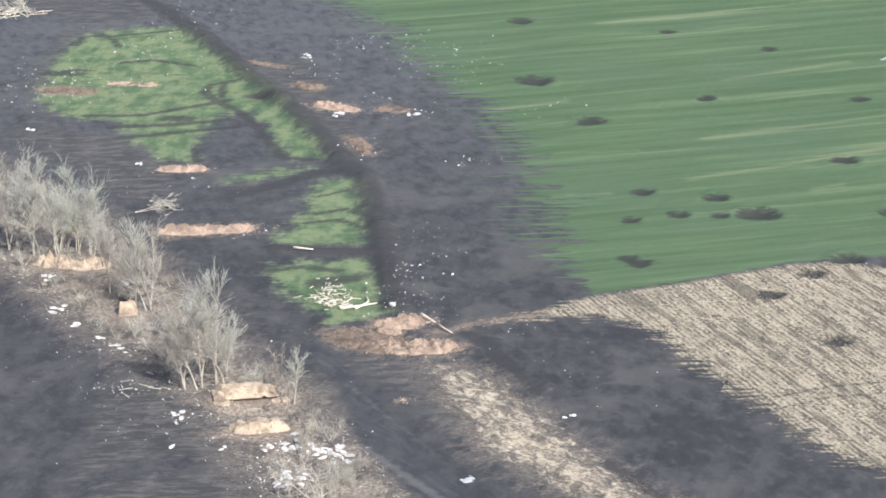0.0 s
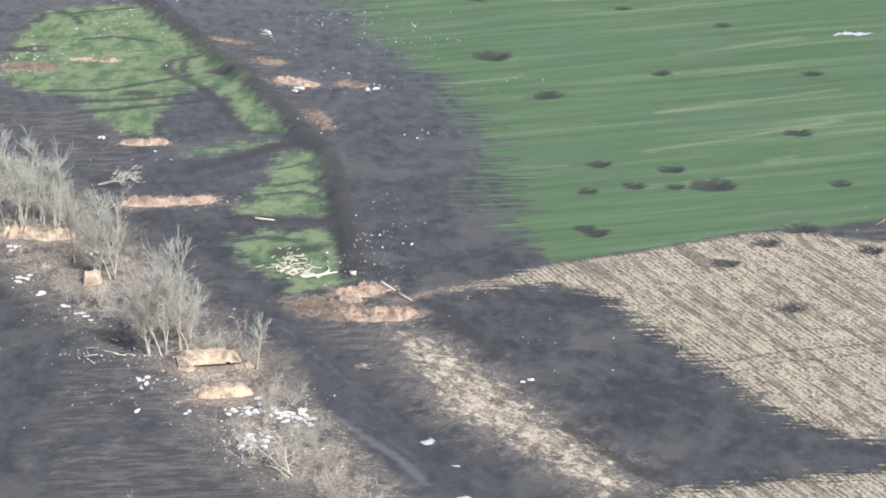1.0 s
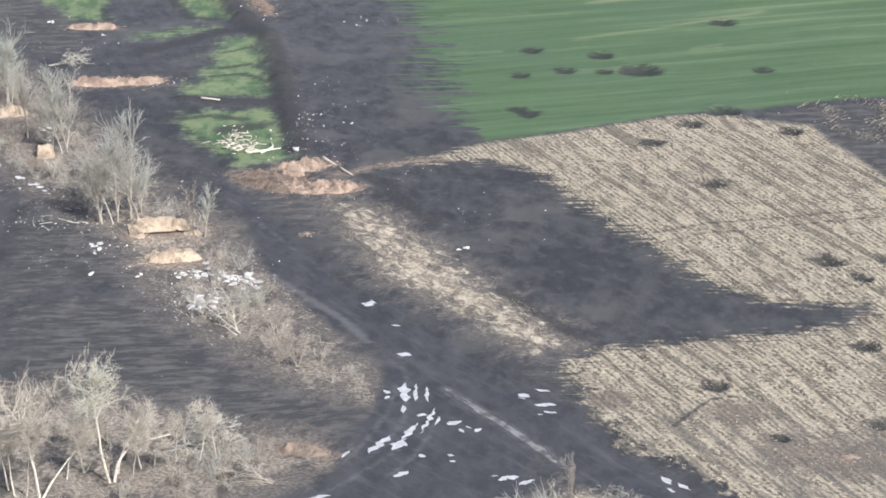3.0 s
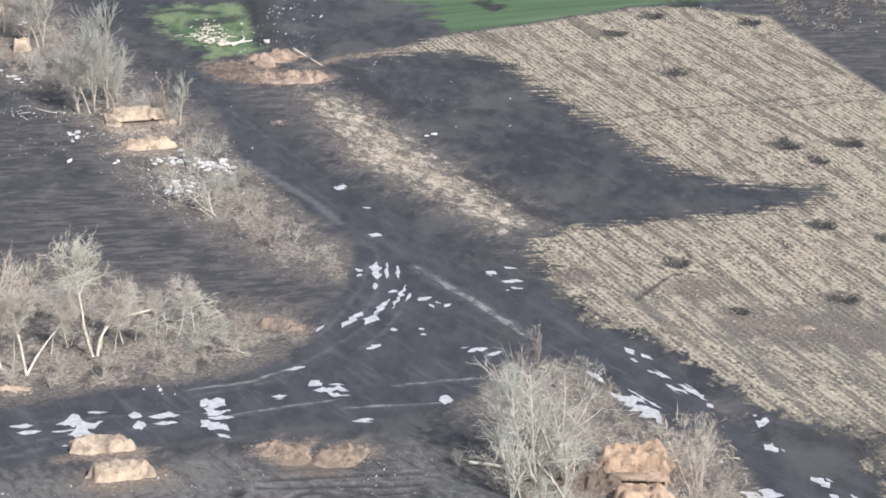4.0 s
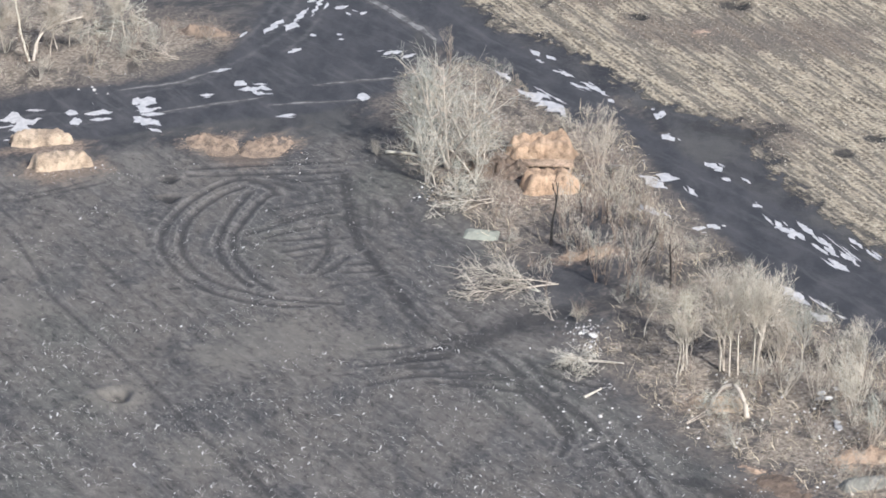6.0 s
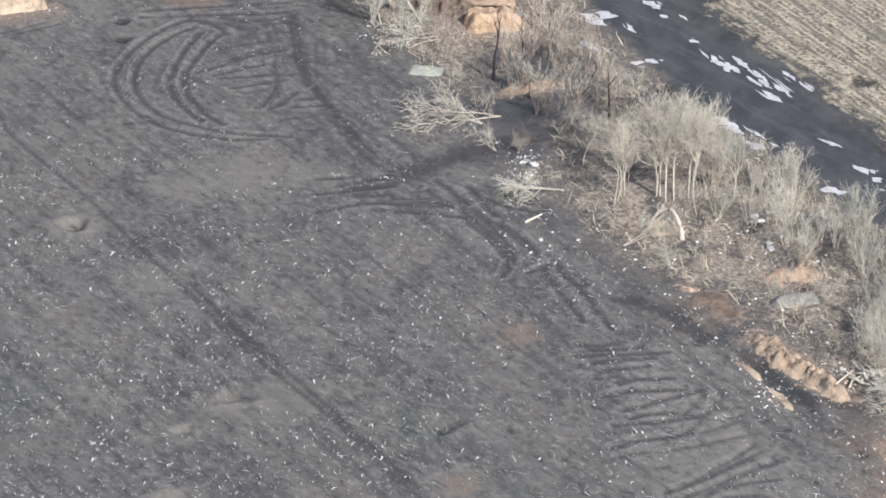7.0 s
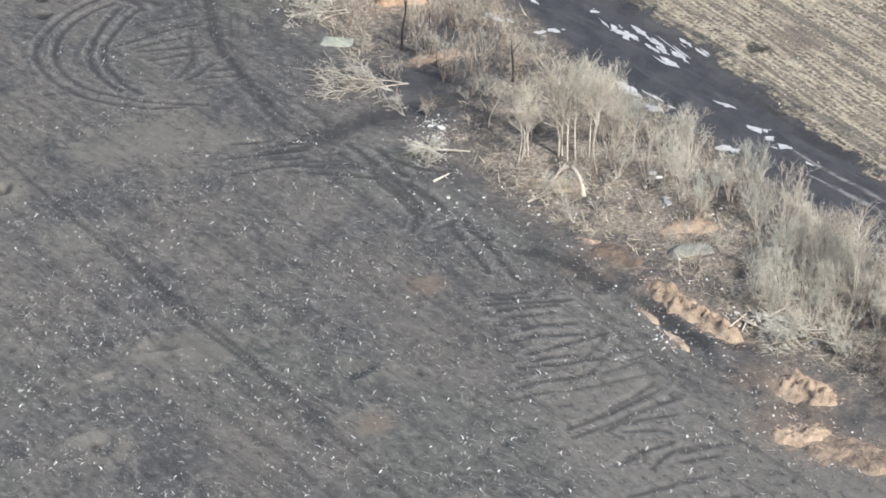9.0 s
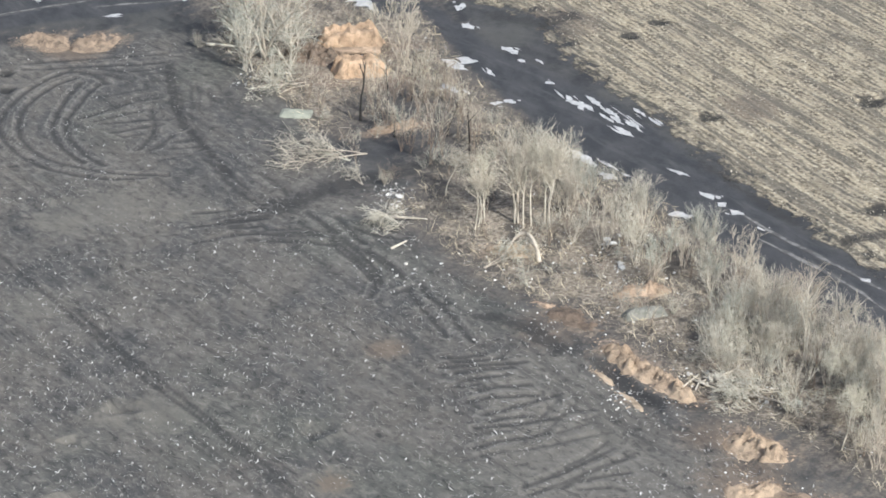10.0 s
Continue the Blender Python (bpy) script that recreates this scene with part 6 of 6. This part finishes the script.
SCRAPS_NEAR = [((12.0, -46.4), 1.6, 3, 70), ((39.0, -79.6), 4, 6, 40), ((34.7, -81.7), 3, 4, 24), ((42.7, -91.0), 4, 4, 30), ((30.7, -90.5), 1, 2, 24), ((29.5, -87.7), 1, 2, 16), ((38.6, -69.9), 6, 8, 40), ((28.8, -58.0), 5, 6, 40), ((25.2, -53.8), 5, 5, 24), ((12.2, -46.2), 2.4, 4, 40), ((23.8, -70.9), 4, 5, 30), ((27.0, -75.4), 5, 5, 40), ((31.6, -74.9), 1.5, 3, 26), ((31.2, -90.3), 1.6, 2.5, 40), ((37.8, -87.2), 3, 3, 20), ((34.1, -94.3), 5, 4, 40),
               ((41.8, -90.3), 3, 3, 30), ((33.1, -59.0), 4, 5, 36), ((20.7, -62.6), 4, 4, 24), ((39.8, -109.3), 6, 6, 20), ((12.3, -62.6), 7, 6, 24), ((33.7, -59.5), 5, 6, 50), ((41.4, -89.8), 5, 4, 36), ((45.9, -99.6), 8, 6, 30), ((33.2, -64.7), 2, 4, 24)]
for n, (spot, rx, ry, count) in enumerate(SCRAPS_NORTH + SCRAPS_BELT + SCRAPS_NEAR):
    chips(*spot, rx * 1.2, ry * 1.2, int(count * (1.4 if spot[1] < -65 else 2.5)), 300 + n, (0.06, 0.42) if spot[1] > 140 else (0.05, 0.32) if spot[1] > 60 else (0.05, 0.34))


def slab(x, y, length, width, thick, turn, tilt, label, seed, material=None, name="broken_slab"):
    """A jagged broken plate resting on the ground."""
    r = random.Random(seed)
    bm = bmesh.new()
    ring = []
    for k in range(9):
        a = 2 * math.pi * k / 9
        q = r.uniform(0.7, 1.15)
        ring.append(bm.verts.new((math.cos(a) * length / 2 * q, math.sin(a) * width / 2 * q, r.uniform(-0.03, 0.03))))
    face = bm.faces.new(ring)
    got = bmesh.ops.extrude_face_region(bm, geom=[face])
    for v in got["geom"]:
        if isinstance(v, bmesh.types.BMVert):
            v.co.z += thick * r.uniform(0.8, 1.4)
            v.co.x *= 0.93
            v.co.y *= 0.93
    bmesh.ops.recalc_face_normals(bm, faces=bm.faces[:])
    me = bpy.data.meshes.new(name)
    bm.to_mesh(me)
    bm.free()
    me.materials.append(material or MAT_WHITE)
    ob = new(name, me)
    ob.matrix_basis = Matrix.Translation((x, y, ground_height(x, y) + 0.05)) @ Matrix.Rotation(radians(turn), 4, "Z") @ Matrix.Rotation(radians(tilt), 4, "X")
    return tagged(ob, label, "debris", "broken white slabs" if material is None else "")


SLABS = [((-46.8, 87.4), 4.5, 4.5), ((-41.4, 85.0), 3.6, 5.0), ((-46.7, 77.6), 2.6, 5.0), ((-44.1, 76.5), 2.4, 2.4), ((-43.5, 86.2), 2.2, 3.0), ((-40.1, 82.7), 1.6, 2.4), ((-61.2, 96.7), 2.2, 2.0), ((-60.7, 95.2), 1.2, 1.6), ((-84.1, 136.3), 2.4, 3.0),
         ((-80.7, 130.0), 1.6, 2.0), ((-76.5, 123.7), 1.8, 1.6), ((-73.4, 120.8), 2.2, 2.0), ((-88.6, 149.4), 1.6, 2.0), ((-77.2, 146.7), 2.2, 1.8), ((-60.0, 86.3), 1.2, 1.4), ((-54.8, 86.6), 1.2, 1.4)]
SLABS_NEAR = [((12.3, -44.8), 1.2, 1.6), ((11.8, -46.2), 0.8, 1.0), ((13.1, -62.3), 0.9, 1.0), ((12.1, -65.0), 0.8, 0.9), ((18.8, -79.0), 0.7, 0.9), ((37.6, -86.7), 1.0, 1.0), ((43.8, -92.7), 1.0, 1.2), ((37.8, -86.7), 0.9, 1.0),
              ((33.6, -63.4), 1.4, 2.2), ((33.3, -57.9), 2.6, 1.8), ((-86.1, 205.4), 1.2, 2.0), ((-107.6, 223.8), 1.8, 1.6), ((-15.3, 99.5), 1.9, 1.2), ((-59.9, 237.0), 2.0, 2.4), ((-48.4, 236.4), 2.2, 1.8), ((-69.7, 274.3), 2.0, 2.0), ((-39.9, 14.1), 1.0, 1.4), ((-40.7, 138.3), 1.6, 1.4)]
for n, (spot, long, wide) in enumerate(SLABS + SLABS_NEAR):
    pieces = max(1, round(long * wide / 1.1))
    for k in range(pieces):
        side = min(1.0, 1.5 / pieces ** 0.5) if pieces > 1 else 0.75
        slab(spot[0] + rng.gauss(0, long * 0.3) * (pieces > 1), spot[1] + rng.gauss(0, wide * 0.4) * (pieces > 1), long * side * rng.uniform(0.3, 0.75), wide * side * rng.uniform(0.3, 0.75),
             rng.uniform(0.05, 0.18), rng.uniform(-50, 50), rng.uniform(-10, 18), "broken white slab lying among debris", 400 + n * 12 + k)


# ---- fallen trees and boughs ----
fallen = [make_tree("fallen_tree", 121 + k, "uprooted pale tree lying on burnt soil", "fallen tree", "fallen trees", MAT_BARE, MAT_PALE_TWIG, stems=3, spread=30, limbs=11, twigs=5, fork=0.22, thick=0.014, bend=0.14, wide=1.7) for k in range(3)]


def lay_down(n, x0, y0, x1, y1, size=1.0):
    """Lays a tree with its root at the first place and its top at the second."""
    src = fallen[n % 3]
    length = math.hypot(x1 - x0, y1 - y0) * 1.08
    a = math.atan2(y1 - y0, x1 - x0)
    m = (Matrix.Translation((x0, y0, ground_height(x0, y0) + 0.1 * size)) @ Matrix.Rotation(a, 4, "Z") @ Matrix.Rotation(radians(82), 4, "Y")
         @ Matrix.Diagonal((length * 0.55 * size, length * 0.75 * size, length, 1)))
    if n < 3:
        src.matrix_basis = m
    else:
        copy_thing(src, Matrix.Identity(4)).matrix_basis = m


for n, ends in enumerate([(10.0, -34.9, 0.6, -38.8), (4.0, -15.3, -3.1, -20.8), (15.6, -52.1, 8.8, -54.7), (-3.7, -4.2, -8.7, -2.9), (-40.1, 66.6, -46.6, 75.1), (-82.0, 179.5, -76.0, 182.6), (9.3, -43.4, 7.0, -39.0),
                          (-44.9, 31.4, -35.6, 35.1), (20.6, -63.2, 25.2, -58.4), (8.2, -36.8, 1.2, -32.0), (45.2, -90.4, 38.6, -92.3), (45.9, -93.3, 38.5, -92.4), (43.6, -84.4, 38.0, -84.1), (-31.4, 23.4, -38.0, 24.6), (14.8, -52.0, 9.3, -53.9), (-124.6, 302.9, -131.8, 311.9)]):
    lay_down(n, *ends)


def bent_log(points, radius, label, name="bare_log"):
    """A stripped, curved trunk through places (x, y, height)."""
    t = Tubes()
    pts = [Vector((x, y, z + ground_height(x, y))) for x, y, z in points]
    fine = []
    for a, b in zip(pts, pts[1:]):
        fine += [a.lerp(b, k / 4) for k in range(4)]
    fine.append(pts[-1])
    for _ in range(2):
        fine = [fine[0]] + [(fine[i - 1] + fine[i] * 2 + fine[i + 1]) / 4 for i in range(1, len(fine) - 1)] + [fine[-1]]
    t.tube(fine, [radius * (1 - 0.6 * i / len(fine)) for i in range(len(fine))], 7)
    t.f.append(tuple(range(6, -1, -1)))
    return tagged(new(name, mesh_from(name, t.v, t.f, MAT_BARE)), label, "log", "bare logs")


def over(xy, z):
    return (xy[0], xy[1], z)


bent_log([over((-47.7, 22.6), 0), over((-47.5, 24.2), 1.8), over((-46.2, 25.3), 3.2), over((-42.4, 26.4), 4.0)], 0.18, "pale broken trunk arching over dead grass")
bent_log([over((-54.3, 17.0), 0), over((-53.4, 18.6), 1.6), over((-51.6, 19.4), 4.0)], 0.15, "pale leaning trunk beside a bare tree")
bent_log([over((26.0, -62.1), 0), over((25.8, -61.2), 1.3), over((25.1, -59.5), 2.0), over((24.0, -59.0), 1.5), over((22.9, -60.2), 0.5)], 0.26, "pale twisted bough on a clay heap")
bent_log([over((-36.4, 132.5), 1.3), over((-34.5, 130.8), 0.7), over((-32.1, 128.3), 0.15)], 0.2, "pale pole leaning on the clay heap")
bent_log([over((-7.4, -3.5), 0.25), over((-5.7, -3.7), 0.3), over((-3.4, -4.2), 0.2)], 0.22, "bare pale log lying beside the shelterbelt")
bent_log([over((-47.4, 137.4), 0.2), over((-45.1, 137.8), 0.35), over((-42.9, 139.8), 0.2)], 0.24, "bare pale log lying on green crop")
bent_log([over((-45.4, 137.3), 0.2), over((-43.8, 139.3), 0.5), over((-44.5, 142.2), 0.3)], 0.18, "bare pale log lying on green crop")
bent_log([over((-56.9, 162.7), 0.2), over((-54.1, 162.1), 0.3)], 0.2, "bare pale log lying on scorched soil")
bent_log([over((16.3, -6.2), 0.2), over((17.2, -9.4), 1.6)], 0.2, "pale plank leaning out of the bank")
bent_log([over((11.8, -58.9), 0.15), over((13.4, -57.3), 0.2)], 0.14, "thin pale bough lying on burnt soil")


# ---- stacked cut wood ----
def log_pile(x, y, count, spread, seed, label, length=(0.5, 1.3), girth=(0.06, 0.14)):
    r = random.Random(seed)
    e = thing("log_pile", Matrix.Translation((x, y, ground_height(x, y))), label, "log pile")
    for k in range(count):
        t = Tubes()
        a = r.uniform(0, math.pi)
        ln = r.uniform(*length)
        c = Vector((r.gauss(0, spread[0]), r.gauss(0, spread[1]), r.uniform(0.12, 0.55)))
        d = Vector((math.cos(a), math.sin(a), r.uniform(-0.15, 0.15))) * ln / 2
        rad = r.uniform(*girth)
        t.tube([c - d, c, c + d], [rad, rad * 0.97, rad * 0.9], 6)
        t.f.append(tuple(range(5, -1, -1)))
        attach("log", mesh_from("log", t.v, t.f, MAT_BARE), e)
    return e


log_pile(*(-49.7, 142.9), 80, (1.5, 2.4), 1, "heap of cut pale logs on green crop", (0.4, 1.4), (0.04, 0.09))
log_pile(*(-47.5, 139.3), 14, (0.9, 1.0), 2, "small heap of cut pale logs on crop")
log_pile(*(-68.0, 106.1), 10, (2.0, 1.4), 3, "scattered pale poles on burnt soil", (0.6, 2.0), (0.03, 0.07))
log_pile(*(39.8, -88.1), 26, (1.2, 0.7), 4, "stack of grey poles under bare trees", (1.5, 3.0), (0.05, 0.11))
log_pile(*(-128.3, 306.4), 40, (2.4, 2.2), 5, "heap of pale broken boughs by the crop", (2.0, 4.5), (0.05, 0.10))


# ---- dugouts, covers ----
def beam_roof(x, y, wide, deep, high, turn, label, clay):
    """A dugout mouth: side walls, log lintels and a back wall coloured dark for the shade inside."""
    e = thing("dugout", Matrix.Translation((x, y, ground_height(x, y))) @ Matrix.Rotation(radians(turn), 4, "Z"), label, "dugout")

    def block(name, size, at, material):
        bm = bmesh.new()
        bmesh.ops.create_cube(bm, size=1.0)
        bmesh.ops.scale(bm, vec=size, verts=bm.verts)
        bmesh.ops.bevel(bm, geom=bm.edges[:], offset=0.06, segments=2, affect="EDGES")
        bmesh.ops.translate(bm, vec=at, verts=bm.verts)
        me = bpy.data.meshes.new(name)
        bm.to_mesh(me)
        bm.free()
        me.materials.append(material)
        attach(name, me, e)

    block("side_wall", (0.35, deep, high), (-wide / 2, 0, high / 2), MAT_TAN)
    block("side_wall", (0.35, deep, high), (wide / 2, 0, high / 2), MAT_TAN)
    # shade of the opening put into the back wall's colour
    block("back_wall", (wide, 0.3, high), (0, deep / 2, high / 2), MAT_DUGOUT_SHADE)
    for k in range(4):
        t = Tubes()
        py = -deep / 2 + deep * (k + 0.5) / 4
        t.tube([Vector((-wide / 2 - 0.4, py, high + 0.1)), Vector((0, py, high + 0.14)), Vector((wide / 2 + 0.3, py, high + 0.1))], [0.17, 0.18, 0.15], 6)
        t.f.append(tuple(range(5, -1, -1)))
        attach("roof_log", mesh_from("roof_log", t.v, t.f, clay), e)
    return e


beam_roof(*(-54.1, 104.6), 5.6, 2.6, 0.62, 11, "dugout with a clay-covered roof and dark open front", MAT_TAN)
beam_roof(*(9.6, -6.7), 4.6, 1.8, 0.6, 0, "dugout roofed with clay-covered logs between banks", MAT_SPOIL)


def tarp(x, y, length, width, height, turn, label, material, seed):
    """A sagging cover over something low."""
    verts, faces, nu, nv = [], [], 24, 12
    for i in range(nu + 1):
        for j in range(nv + 1):
            u, v = 2 * i / nu - 1, 2 * j / nv - 1
            top = max(0.0, 1 - abs(u) ** 6) * max(0.0, 1 - abs(v) ** 3)
            n = noise.fractal(Vector((u * 3 + seed, v * 2, seed)), 0.8, 2.0, 3)
            verts.append((u * length / 2, v * width / 2 * (1 + 0.1 * n), height * top * (1 + 0.25 * n) - 0.05))
    for i in range(nu):
        for j in range(nv):
            a = i * (nv + 1) + j
            faces.append((a, a + nv + 1, a + nv + 2, a + 1))
    ob = new("tarpaulin", mesh_from("tarpaulin", verts, faces, material))
    ob.matrix_basis = Matrix.Translation((x, y, ground_height(x, y))) @ Matrix.Rotation(radians(turn), 4, "Z")
    return tagged(ob, label, "tarpaulin")


MAT_TARP = plain_material("grey_canvas", (0.235, 0.23, 0.205), (0.15, 0.15, 0.132), 0.85, 1.5)
tarp(*(34.9, -74.7), 4.4, 1.5, 0.9, 14, "grey tarpaulin spread over supplies by the trench", MAT_TARP, 1)
tarp(*(2.7, -23.6), 3.6, 2.6, 0.35, -8, "pale green tarpaulin lying at the belt's edge", plain_material("pale_green_canvas", (0.33, 0.34, 0.28), (0.24, 0.25, 0.21), 0.85, 1.5), 2)

# ---- saplings ----
sapling = [make_tree("sapling", 141 + k, "thin brown leafless sapling in the shelterbelt", "sapling", "saplings", MAT_BROWN_TWIG, MAT_TWIG, stems=3, spread=16, limbs=5, twigs=2, fork=0.35, thick=0.010, fine=0.8, rise=0.5) for k in range(3)]
sap_spots = []
for outline, count, seed in (([(8.6, -17.8), (11.5, -34.6), (18.5, -42.8), (24.1, -27.9), (17.2, -11.9)], 44, 61), (BELT_C, 34, 62), (BELT_B, 20, 63), (BELT_A, 22, 64)):
    for x, y in inside_points(outline, count, seed, 0.5):
        if -100 < x < 70 and y < 190 and clear_of_banks(x, y):
            sap_spots.append((x, y, rng.uniform(3.0, 6.5)))
place_copies(sapling, sap_spots, 9)
